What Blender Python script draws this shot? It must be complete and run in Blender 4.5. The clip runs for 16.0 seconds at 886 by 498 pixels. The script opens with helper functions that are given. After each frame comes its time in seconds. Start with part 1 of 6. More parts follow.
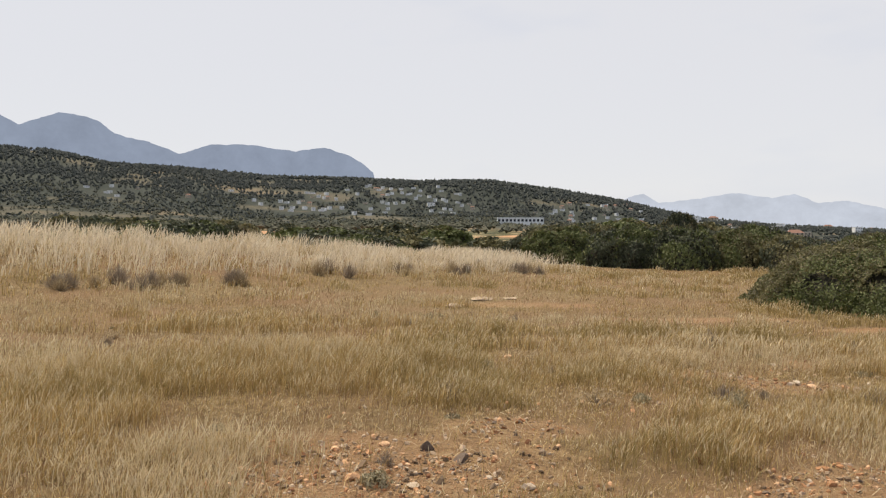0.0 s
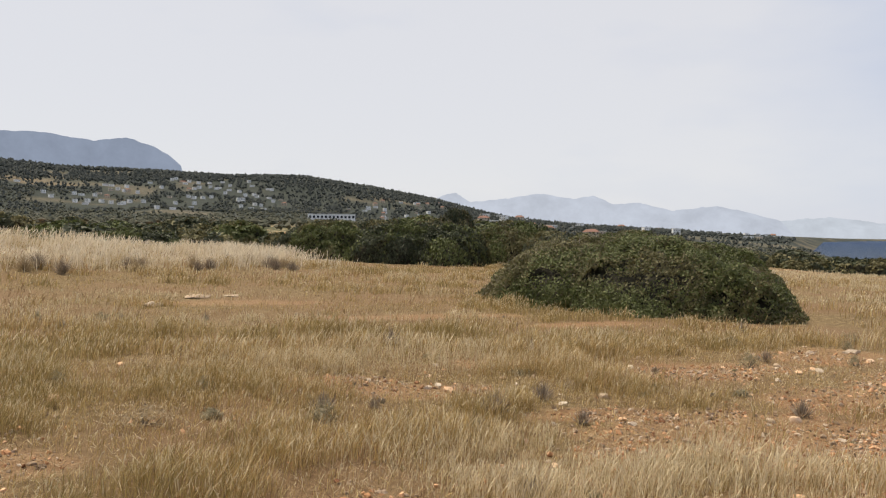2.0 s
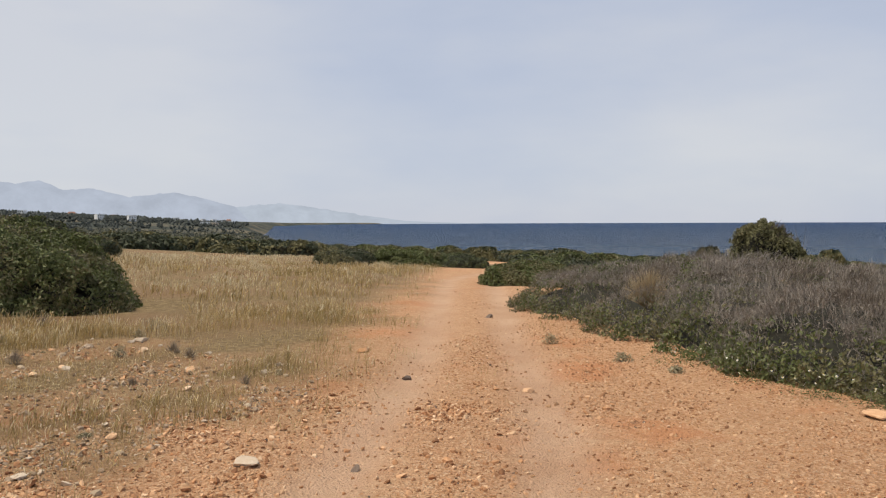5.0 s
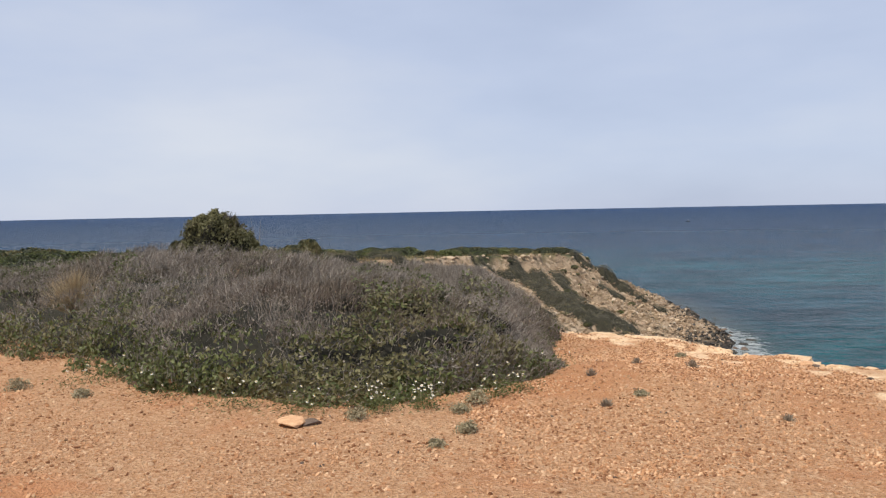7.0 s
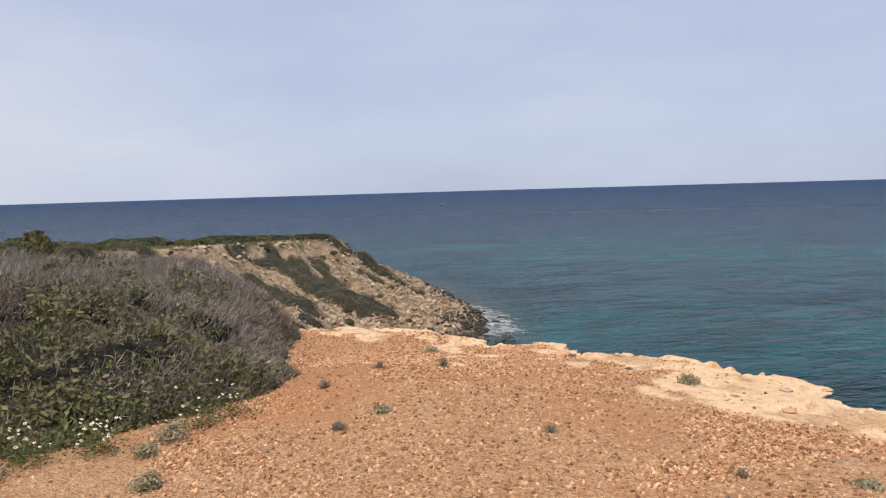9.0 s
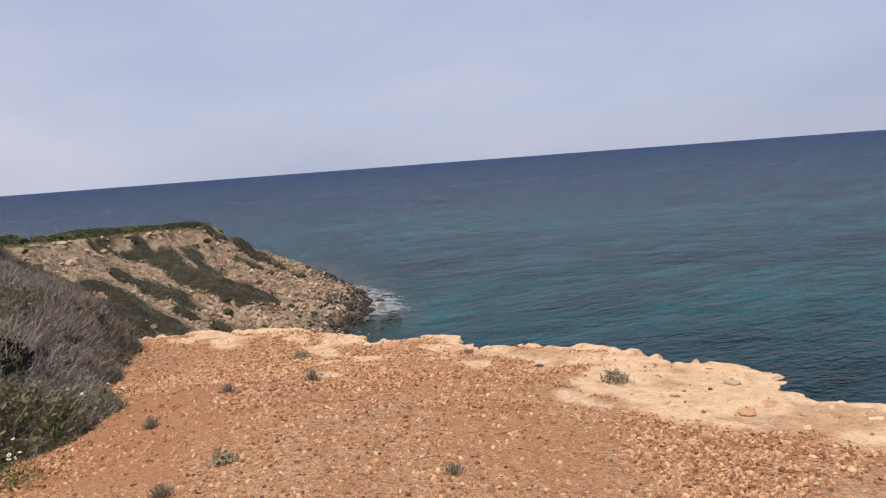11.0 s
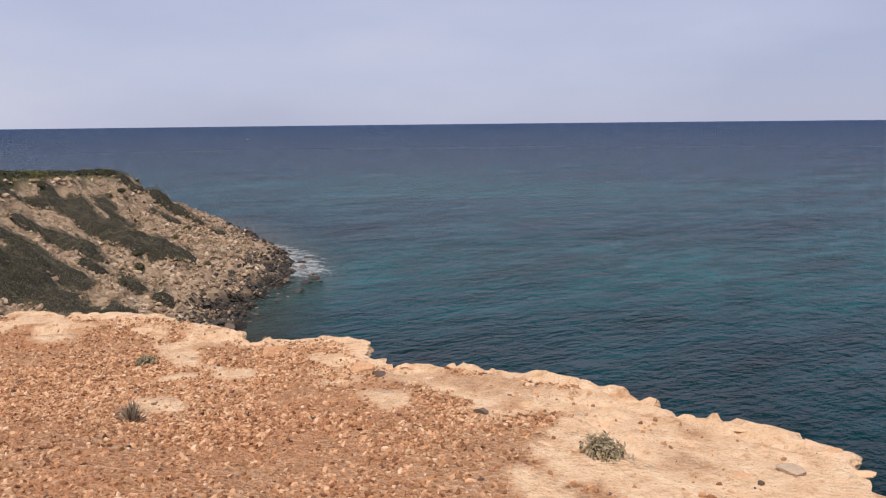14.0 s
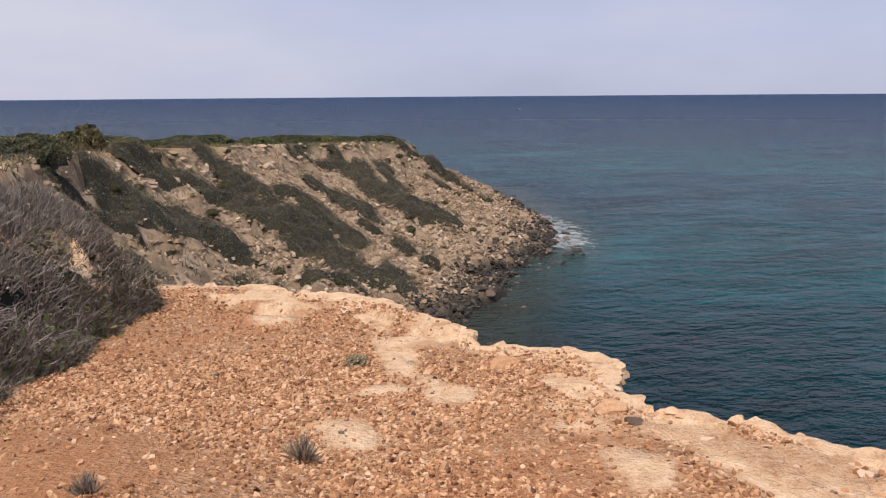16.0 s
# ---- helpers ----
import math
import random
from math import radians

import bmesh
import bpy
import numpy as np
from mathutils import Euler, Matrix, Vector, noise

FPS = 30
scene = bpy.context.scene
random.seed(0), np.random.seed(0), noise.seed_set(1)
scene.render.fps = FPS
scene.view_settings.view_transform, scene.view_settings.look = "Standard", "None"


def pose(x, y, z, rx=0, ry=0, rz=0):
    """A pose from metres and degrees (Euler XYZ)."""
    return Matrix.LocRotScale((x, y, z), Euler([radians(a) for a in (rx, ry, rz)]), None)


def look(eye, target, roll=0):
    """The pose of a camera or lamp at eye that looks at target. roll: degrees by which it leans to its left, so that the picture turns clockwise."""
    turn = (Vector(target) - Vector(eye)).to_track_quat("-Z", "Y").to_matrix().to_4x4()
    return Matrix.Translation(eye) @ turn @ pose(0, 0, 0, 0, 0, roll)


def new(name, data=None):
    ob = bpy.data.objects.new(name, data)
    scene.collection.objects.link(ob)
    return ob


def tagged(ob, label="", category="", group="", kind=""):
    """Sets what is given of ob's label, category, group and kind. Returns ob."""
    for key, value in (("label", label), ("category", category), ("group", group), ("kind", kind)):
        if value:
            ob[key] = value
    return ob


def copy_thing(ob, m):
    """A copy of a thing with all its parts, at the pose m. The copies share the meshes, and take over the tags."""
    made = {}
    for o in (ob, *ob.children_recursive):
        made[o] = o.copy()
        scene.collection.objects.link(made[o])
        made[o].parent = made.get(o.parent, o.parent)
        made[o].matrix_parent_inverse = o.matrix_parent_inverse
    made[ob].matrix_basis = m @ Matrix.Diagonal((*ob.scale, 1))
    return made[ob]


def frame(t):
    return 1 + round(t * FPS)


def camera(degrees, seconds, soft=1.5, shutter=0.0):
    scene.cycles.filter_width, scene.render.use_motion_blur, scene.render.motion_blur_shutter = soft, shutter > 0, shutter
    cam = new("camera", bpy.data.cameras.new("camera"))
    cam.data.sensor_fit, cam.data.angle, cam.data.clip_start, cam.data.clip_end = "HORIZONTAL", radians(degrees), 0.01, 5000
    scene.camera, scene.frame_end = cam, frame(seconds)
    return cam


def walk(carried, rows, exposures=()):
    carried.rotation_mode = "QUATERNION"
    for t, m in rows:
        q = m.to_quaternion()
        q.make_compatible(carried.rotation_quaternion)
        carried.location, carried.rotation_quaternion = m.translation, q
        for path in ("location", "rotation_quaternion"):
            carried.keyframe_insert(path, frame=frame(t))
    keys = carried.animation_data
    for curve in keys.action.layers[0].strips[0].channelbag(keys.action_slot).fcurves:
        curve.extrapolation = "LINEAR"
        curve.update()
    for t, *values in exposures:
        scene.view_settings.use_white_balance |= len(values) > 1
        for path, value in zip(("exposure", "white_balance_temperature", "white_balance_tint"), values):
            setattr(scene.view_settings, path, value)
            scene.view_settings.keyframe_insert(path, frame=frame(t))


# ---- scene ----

# ---------------------------------------------------------------- camera
cam = camera(56.2, 16.0, soft=1.2)
PATH = [
    (0, (0.330, 2.465, 1.994), (2.382, 12.251, 1.810), 0.16),
    (0.5, (0.947, 2.713, 1.944), (3.121, 12.470, 1.703), -0.36),
    (1, (1.550, 2.834, 1.926), (3.760, 12.582, 1.600), -0.15),
    (1.5, (2.158, 2.922, 1.935), (5.020, 12.499, 1.639), 0.91),
    (2, (2.802, 3.072, 1.896), (6.956, 12.166, 1.692), 0.65),
    (2.5, (3.446, 3.126, 1.870), (8.695, 11.635, 1.669), 0.32),
    (3, (4.072, 3.151, 1.816), (10.483, 10.821, 1.570), 1.47),
    (3.2, (4.287, 3.067, 1.809), (11.030, 10.447, 1.570), 1.04),
    (5.3, (6.120, 2.361, 1.822), (15.273, 6.370, 1.443), -0.71),
    (5.5, (6.349, 2.333, 1.824), (15.786, 5.614, 1.414), -1.19),
    (6, (6.802, 2.130, 1.790), (16.629, 3.928, 1.348), -1.77),
    (6.5, (7.120, 1.996, 1.773), (17.101, 2.489, 1.389), -0.79),
    (7, (7.484, 1.903, 1.754), (17.441, 1.121, 1.266), -1.13),
    (7.5, (7.834, 1.746, 1.736), (17.701, 0.229, 1.138), -2.03),
    (8, (8.192, 1.607, 1.710), (17.874, -0.816, 1.086), -1.00),
    (8.5, (8.572, 1.434, 1.673), (18.022, -1.771, 1.028), -1.45),
    (9, (8.928, 1.267, 1.664), (18.244, -2.292, 0.937), -1.67),
    (9.2, (9.134, 1.283, 1.638), (18.334, -2.559, 0.860), -1.37),
    (11.3, (10.442, 0.446, 1.555), (19.058, -4.505, 0.434), -4.14),
    (11.5, (10.556, 0.366, 1.541), (19.097, -4.708, 0.399), -3.67),
    (12, (10.868, 0.158, 1.512), (19.175, -5.277, 0.310), -2.04),
    (12.5, (11.191, -0.034, 1.485), (19.434, -5.525, 0.104), -0.94),
    (13, (11.513, -0.215, 1.463), (19.680, -5.792, -0.021), -0.34),
    (13.5, (11.797, -0.413, 1.436), (19.883, -6.089, -0.112), -0.67),
    (14, (12.115, -0.577, 1.410), (20.306, -6.108, -0.114), -0.62),
    (14.5, (12.405, -0.726, 1.378), (21.237, -5.152, -0.174), -1.16),
    (15, (12.701, -0.875, 1.365), (21.992, -4.169, -0.316), -1.22),
    (15.5, (12.966, -1.038, 1.354), (22.389, -3.912, -0.366), -0.78),
    (16, (13.221, -1.208, 1.341), (22.684, -3.862, -0.502), -0.44),
]
walk(cam, [(t, look(eye, target, roll)) for t, eye, target, roll in PATH],
     exposures=[(0.0, 0.11, 7050, 10), (2.5, 0.05, 6950, 10), (5.3, -0.14, 6650, 9), (7.0, -0.02, 6360, 10), (9.0, -0.06, 6370, 12), (12.0, -0.23, 6420, 18), (16.0, -0.17, 6420, 19)])

# ---------------------------------------------------------------- sky and sun
SUN_AZ, SUN_EL = -40.0, 65.0          # degrees from +y towards +x; height over the horizon
world = bpy.data.worlds.new("hazy_sky")
scene.world = world
world.use_nodes = True
wn = world.node_tree.nodes
wl = world.node_tree.links
sky = wn.new("ShaderNodeTexSky")
sky.sky_type = "NISHITA"
sky.sun_disc = False
sky.sun_elevation = radians(SUN_EL)
sky.sun_rotation = radians(SUN_AZ)
sky.altitude = 20
sky.air_density = 1.0
sky.dust_density = 0.1
sky.ozone_density = 1.0
wn["Background"].inputs[1].default_value = 0.011
wl.new(sky.outputs[0], wn["Background"].inputs[0])
# a thin even veil of haze over the clear sky
veil = wn.new("ShaderNodeBackground")
veil.inputs[0].default_value = (0.79, 0.835, 1.0, 1)
veil.inputs[1].default_value = 0.745
# soft thin cloud in the veil
where = wn.new("ShaderNodeTexCoord")
stretch = wn.new("ShaderNodeMapping")
stretch.inputs["Scale"].default_value = (1.0, 1.0, 3.2)
wl.new(where.outputs["Generated"], stretch.inputs["Vector"])
cloud = wn.new("ShaderNodeTexNoise")
cloud.inputs["Scale"].default_value, cloud.inputs["Detail"].default_value, cloud.inputs["Roughness"].default_value = 1.7, 5.0, 0.5
wl.new(stretch.outputs[0], cloud.inputs["Vector"])
tones = wn.new("ShaderNodeValToRGB")
tones.color_ramp.elements[0].position, tones.color_ramp.elements[0].color = 0.22, (0.56, 0.645, 0.85, 1)
middle = tones.color_ramp.elements.new(0.42)
middle.color = (0.67, 0.75, 0.945, 1)
last = tones.color_ramp.elements[2]
last.position, last.color = 0.68, (0.855, 0.89, 0.99, 1)
# brighter towards the sun's side
split = wn.new("ShaderNodeSeparateXYZ")
wl.new(where.outputs["Generated"], split.inputs[0])
lean = wn.new("ShaderNodeMath")
lean.operation = "MULTIPLY_ADD"
lean.inputs[1].default_value = 0.16
wl.new(split.outputs["Y"], lean.inputs[0])
wl.new(cloud.outputs[0], lean.inputs[2])
# the low sky over the sea is duller than that over the land
low = wn.new("ShaderNodeMapRange")
low.interpolation_type = "SMOOTHSTEP"
low.inputs["From Min"].default_value, low.inputs["From Max"].default_value = 0.30, -0.02
low.inputs["To Min"].default_value, low.inputs["To Max"].default_value = 0.0, 0.20
wl.new(split.outputs["Z"], low.inputs["Value"])
seaward = wn.new("ShaderNodeMapRange")
seaward.interpolation_type = "SMOOTHSTEP"
seaward.inputs["From Min"].default_value, seaward.inputs["From Max"].default_value = 0.55, -0.25
wl.new(split.outputs["Y"], seaward.inputs["Value"])
dull = wn.new("ShaderNodeMath")
dull.operation = "MULTIPLY"
wl.new(low.outputs[0], dull.inputs[0])
wl.new(seaward.outputs[0], dull.inputs[1])
toned = wn.new("ShaderNodeMath")
toned.operation = "SUBTRACT"
wl.new(lean.outputs[0], toned.inputs[0])
wl.new(dull.outputs[0], toned.inputs[1])
wl.new(toned.outputs[0], tones.inputs[0])
wl.new(tones.outputs[0], veil.inputs[0])
both = wn.new("ShaderNodeAddShader")
wl.new(wn["Background"].outputs[0], both.inputs[0])
wl.new(veil.outputs[0], both.inputs[1])
wl.new(both.outputs[0], wn["World Output"].inputs[0])

sun = new("sun", bpy.data.lights.new("sun", "SUN"))
sun.data.energy = 4.0
sun.data.angle = radians(1.2)
sun.data.color = (1.0, 0.93, 0.80)
sa, se = radians(SUN_AZ), radians(SUN_EL)
sun_dir = Vector((math.sin(sa) * math.cos(se), math.cos(sa) * math.cos(se), math.sin(se)))
sun.matrix_world = look(sun_dir * 60, (0, 0, 0))

SEA = -17.0
rng = np.random.default_rng(7)


# ---------------------------------------------------------------- numbers and noise
def hash2(ix, iy, seed):
    n = (ix.astype(np.int64) * 374761393 + iy.astype(np.int64) * 668265263 + seed * 974634777) & 0x7FFFFFFF
    n = ((n ^ (n >> 13)) * 1274126177) & 0x7FFFFFFF
    return ((n ^ (n >> 16)) & 0xFFFFF) / float(0xFFFFF)


def vnoise(x, y, seed=0):
    x, y = np.asarray(x, float), np.asarray(y, float)
    ix, iy = np.floor(x), np.floor(y)
    fx, fy = x - ix, y - iy
    fx, fy = fx * fx * (3 - 2 * fx), fy * fy * (3 - 2 * fy)
    a, b = hash2(ix, iy, seed), hash2(ix + 1, iy, seed)
    c, d = hash2(ix, iy + 1, seed), hash2(ix + 1, iy + 1, seed)
    return (a + (b - a) * fx) * (1 - fy) + (c + (d - c) * fx) * fy


def fbm(x, y, octaves=4, seed=0):
    """Smooth noise from -1 to 1."""
    total, size, gain = 0, 1.0, 1.0
    out = np.zeros(np.shape(x))
    for n in range(octaves):
        out = out + gain * (2 * vnoise(np.asarray(x) * size + 17.3 * n, np.asarray(y) * size - 9.1 * n, seed + n) - 1)
        total, size, gain = total + gain, size * 2.03, gain * 0.5
    return out / total


def smooth(a, b, v):
    u = np.clip((np.asarray(v, float) - a) / (b - a), 0, 1)
    return u * u * (3 - 2 * u)


def to_line(x, y, line):
    """Distance to a polyline, and the side (positive: to its left)."""
    best, side = np.full(np.shape(x), 1e12), np.zeros(np.shape(x))
    for (ax, ay), (bx, by) in zip(line, line[1:]):
        dx, dy = bx - ax, by - ay
        u = np.clip(((x - ax) * dx + (y - ay) * dy) / (dx * dx + dy * dy), 0, 1)
        d = np.hypot(x - ax - u * dx, y - ay - u * dy)
        near = d < best
        best = np.where(near, d, best)
        side = np.where(near, dx * (y - ay) - dy * (x - ax), side)
    return best, side


def inside(x, y, ring):
    out = np.zeros(np.shape(x), bool)
    for (ax, ay), (bx, by) in zip(ring, ring[1:] + ring[:1]):
        if ay != by:
            cross = (ay > y) != (by > y)
            out ^= cross & (x < (bx - ax) * (y - ay) / (by - ay) + ax)
    return out


# ---------------------------------------------------------------- the lie of the land
CREST = [(-4800, -60), (-300, -30), (-60, -14), (-20, -8), (0, -6.5), (8, -4.7), (11.5, -4.1), (12.6, -4.05), (13.16, -3.95), (13.21, -3.76), (13.38, -3.57),
         (13.66, -3.55), (13.74, -3.66), (13.90, -3.90), (14.2, -3.95), (14.52, -3.86), (14.74, -3.70), (14.93, -3.75), (15.17, -3.80), (15.72, -3.66), (16.09, -3.56), (16.27, -3.56), (16.42, -3.33), (16.58, -3.16),
         (16.78, -3.16), (17.11, -3.29), (17.42, -3.38), (17.82, -3.36), (18.12, -3.12), (18.22, -2.93), (18.55, -2.94), (19.1, -2.76), (19.75, -2.2), (20.0, -1.85), (20.5, -1.4), (20.6, -0.9),
         (21, -0.2), (23, 0.5), (27, 1.2), (45, 6), (65, 8), (82, 6), (95, 1), (110, -6), (121, -14), (130, -21), (141, -30), (147, -33.5), (153, -35),
         (172, -28), (190, 10), (205, 80), (260, 200), (800, 740), (2300, 2030), (3200, 2560), (4800, 2680)]
WATER = [(-4800, -90), (-300, -50), (-60, -22), (-20, -12), (5, -8), (13, -6.2), (17, -5.6), (20, -5.2), (25, -7), (40, -11),
         (60, -16), (78, -22.5), (84, -27), (90.5, -30), (97.5, -36.5), (107, -42.5), (122, -47), (137, -50), (150, -52),
         (165, -53), (187, -43), (208, 8), (224, 76), (282, 192), (825, 728), (2330, 2010), (3230, 2540), (4900, 2650)]
CLOSE = [(4900, 4900), (-4900, 4900)]
# skyline of the wooded hill: azimuth in degrees and height in degrees
RIDGE_AZ = [-60, -35, -16.3, -13.2, -9.9, -5.7, 0.1, 4.6, 9.9, 15.1, 20.1, 23.9, 27.6, 29.4, 34, 50]
RIDGE_EL = [3.2, 4.1, 3.9, 3.8, 3.15, 3.05, 2.65, 2.65, 2.55, 2.7, 2.15, 1.55, 0.7, 0.4, 0.05, -0.3]


def plateau(x, y):
    x, y = np.asarray(x, float), np.asarray(y, float)
    s = 0.966 * x - 0.26 * y - 20
    z = -0.050 * np.maximum(0, s) * (1 - 0.35 * smooth(120, 400, s))
    z = np.maximum(z, -11.5)
    # the near field lies a little higher than the track; a low bank behind it
    z = z + 0.30 * np.exp(-(((x - 1.0) / 5.5) ** 2 + ((y - 10.5) / 5.5) ** 2))
    bank_d, _ = to_line(x, y, [(-40, 24), (-16, 27), (-4, 32), (4, 36), (12, 40)])
    z = z + (0.74 * smooth(14, -8, x) + 0.30) * np.exp(-((bank_d / 5.5) ** 2)) * smooth(18, 8, x)
    r = np.hypot(x, y)
    az = np.degrees(np.arctan2(x, y))
    # the land behind falls a little, then rises to the hill
    z = z - 1.3 * smooth(34, 70, y - 0.2 * x) * smooth(60, 10, x)
    el = np.interp(az, RIDGE_AZ, RIDGE_EL)
    top = np.tan(np.radians(el)) * 1300 + 1.9
    rise = smooth(170, 1320, r) ** 1.8
    folds = 10 * fbm(x / 260, y / 260, 4, 40) * smooth(250, 700, r) * smooth(1350, 900, r)
    back = smooth(1320, 2600, r)
    north = smooth(62, 38, az) * smooth(-140, -80, az)
    hill = (top - 0.4 * back * np.maximum(top, 0)) * rise + folds * smooth(0, 30, top)
    z = np.where(north > 0, z * (1 - rise * north) + hill * north * (rise > 0), z)
    # the field and all the land behind it climb gently away from the track
    away = -0.639 * (x - 4.26) + 0.769 * (y - 3.10)
    z = z + 0.0225 * 0.5 * (away + np.sqrt(away * away + 0.5))
    # a slight swell between thicket and brink
    return z + 0.15 * np.exp(-(((x - 15.8) / 1.5) ** 2 + ((y + 0.7) / 0.75) ** 2))


def climb(az):
    """Degrees by which the tilt, fitted to the camera's view, lifts things at an azimuth."""
    a = np.radians(az)
    return 0.993 * np.cos(a) - 0.825 * np.sin(a)


def ground_z(x, y, fine=True):
    x, y = np.asarray(x, float), np.asarray(y, float)
    shape = x.shape
    x, y = np.atleast_1d(x).ravel(), np.atleast_1d(y).ravel()
    wob = np.minimum(1, np.hypot(x - 16, y) / 25)
    xs, ys = x + wob * 2.2 * fbm(x / 9, y / 9, 3, 11) , y + wob * 2.2 * fbm(x / 9, y / 9, 3, 12)
    near = wob < 0.6
    xs = xs + np.where(near, 0.12 * fbm(x / 0.5, y / 0.5, 3, 13), 0)
    ys = ys + np.where(near, 0.12 * fbm(x / 0.5, y / 0.5, 3, 14), 0)
    # well inland the brink and the shore need no looking up
    easy = ((x > -300) & (x < 45) & (y > 9)) | ((x > -20) & (x < 18) & (y > -1))
    land, dry = np.ones(len(x), bool), np.ones(len(x), bool)
    dc, dw = np.full(len(x), 9.0), np.full(len(x), 30.0)
    hard = ~easy
    if hard.any():
        land[hard] = inside(xs[hard], ys[hard], CREST + CLOSE)
        dry[hard] = inside(xs[hard], ys[hard], WATER + CLOSE)
        dc[hard] = to_line(xs[hard], ys[hard], CREST)[0]
        dw[hard] = to_line(xs[hard], ys[hard], WATER)[0]
    z = plateau(x, y)
    # the clifftop dips a little eastwards; its rock rim is a mesh of its own
    brink = smooth(34, 24, np.hypot(x - 14, y + 2))
    z = z - brink * land * (0.26 * smooth(14.6, 18.6, x) * smooth(3.0, -1.0, y) + 1.6 * smooth(0.5, 0.22, dc))
    s = dc / (dc + dw + 1e-6)
    p = s ** 0.66
    rough = fbm(x / 3.2, y / 3.2, 5, 21)
    crag = np.abs(fbm(x / 2.4, y / 2.4, 4, 25))
    slope = z * (1 - p) + SEA * p + (1.2 * rough + 0.9 * np.abs(fbm(x / 6, y / 9, 3, 24)) - 0.3 + 1.6 * (0.25 - crag)) * smooth(0, 0.03, s) * smooth(1.15, 0.9, s)
    slope = np.where(brink > 0, np.minimum(slope, z - 0.5), slope)
    deep = SEA - np.minimum(9, 0.25 + 0.35 * dw)
    z = np.where(land, z, np.where(dry, slope, deep))
    if fine:
        r = np.hypot(x - 8, y - 2)
        z = z + land * (0.035 * fbm(x / 1.4, y / 1.4, 4, 31) * smooth(60, 20, r) + 0.25 * fbm(x / 14, y / 14, 3, 33) * smooth(30, 90, r))
        z = z - 0.05 * ruts(x, y) * land
    return z.reshape(shape)


LEFT_RUT = [(4.0, 4.1), (7.5, 4.9), (10.46, 5.93), (12.07, 6.62), (13.6, 7.24), (16.95, 8.9), (23.7, 12.45), (31.4, 16.6), (38, 19.2), (52, 23.5), (75, 38)]
RIGHT_RUT = [(4.4, 2.7), (8.0, 3.5), (11.05, 4.44), (12.63, 5.15), (14.11, 5.87), (17.9, 8.0), (24.3, 11.2), (32.0, 15.2), (38.6, 17.8), (52.5, 22), (75.5, 36.5)]


def ruts(x, y):
    a, _ = to_line(x, y, LEFT_RUT)
    b, _ = to_line(x, y, RIGHT_RUT)
    w = 0.31 + 0.08 * vnoise(np.asarray(x) / 1.5, np.asarray(y) / 1.5, 5)
    return np.exp(-((np.minimum(a, b) / w) ** 2))


# northern border of the bare gravel
BORDER = [(-60, 1.5), (-20, 3.5), (-4, 4.6), (3, 5.9), (7.5, 6.9), (10.4, 7.7), (12.0, 7.8), (14.2, 8.6), (17.8, 10.5), (26.6, 15), (34.2, 19.3), (42, 23.5), (52, 28), (75, 42)]


def field(x, y):
    """1 on the grass field, 0 on gravel."""
    d, side = to_line(x, y, BORDER)
    d = np.where(side > 0, d, -d) + 1.0 * fbm(np.asarray(x) / 0.9, np.asarray(y) / 0.9, 4, 51)
    return smooth(-0.9, 1.3, d)


# ---------------------------------------------------------------- meshes
def np_mesh(name, verts, faces, mats=(), smooth_faces=False, slots=None):
    """A mesh from arrays of corners and of faces with the same number of corners each."""
    verts, faces = np.asarray(verts, np.float32), np.asarray(faces, np.int32)
    me = bpy.data.meshes.new(name)
    k = faces.shape[1]
    me.vertices.add(len(verts))
    me.vertices.foreach_set("co", verts.ravel())
    me.loops.add(faces.size)
    me.loops.foreach_set("vertex_index", faces.ravel())
    me.polygons.add(len(faces))
    me.polygons.foreach_set("loop_start", np.arange(0, faces.size, k, dtype=np.int32))
    me.polygons.foreach_set("use_smooth", np.full(len(faces), smooth_faces))
    for m in mats:
        me.materials.append(m)
    if slots is not None:
        me.polygons.foreach_set("material_index", np.asarray(slots, np.int32))
    me.update(calc_edges=True)
    me.validate()
    return me


def attribute(me, name, values):
    a = me.attributes.new(name, "FLOAT", "POINT")
    a.data.foreach_set("value", np.asarray(values, np.float32).ravel())


def part(name, me, parent=None, label="", **tags):
    ob = new(name, me)
    ob.parent = parent
    return tagged(ob, label, **tags)


# ---------------------------------------------------------------- materials
def material(name, rough=0.9, spec=0.25):
    m = bpy.data.materials.new(name)
    m.use_nodes = True
    b = m.node_tree.nodes["Principled BSDF"]
    b.inputs["Roughness"].default_value = rough
    b.inputs["Specular IOR Level"].default_value = spec
    return m, m.node_tree.nodes, m.node_tree.links, b


def node(nodes, kind, **inputs):
    n = nodes.new(kind)
    for key, value in inputs.items():
        n.inputs[key.replace("_", " ")].default_value = value
    return n


def ramp(nodes, links, fac, stops):
    n = nodes.new("ShaderNodeValToRGB")
    while len(n.color_ramp.elements) < len(stops):
        n.color_ramp.elements.new(0.5)
    for e, (at, c) in zip(n.color_ramp.elements, stops):
        e.position, e.color = at, (*c, 1) if len(c) == 3 else c
    links.new(fac, n.inputs[0])
    return n.outputs[0]


def noise_tex(nodes, links, scale, detail=4.0, rough=0.55, coords="Object"):
    c = nodes.new("ShaderNodeTexCoord")
    n = nodes.new("ShaderNodeTexNoise")
    n.inputs["Scale"].default_value, n.inputs["Detail"].default_value, n.inputs["Roughness"].default_value = scale, detail, rough
    links.new(c.outputs[coords], n.inputs["Vector"])
    return n


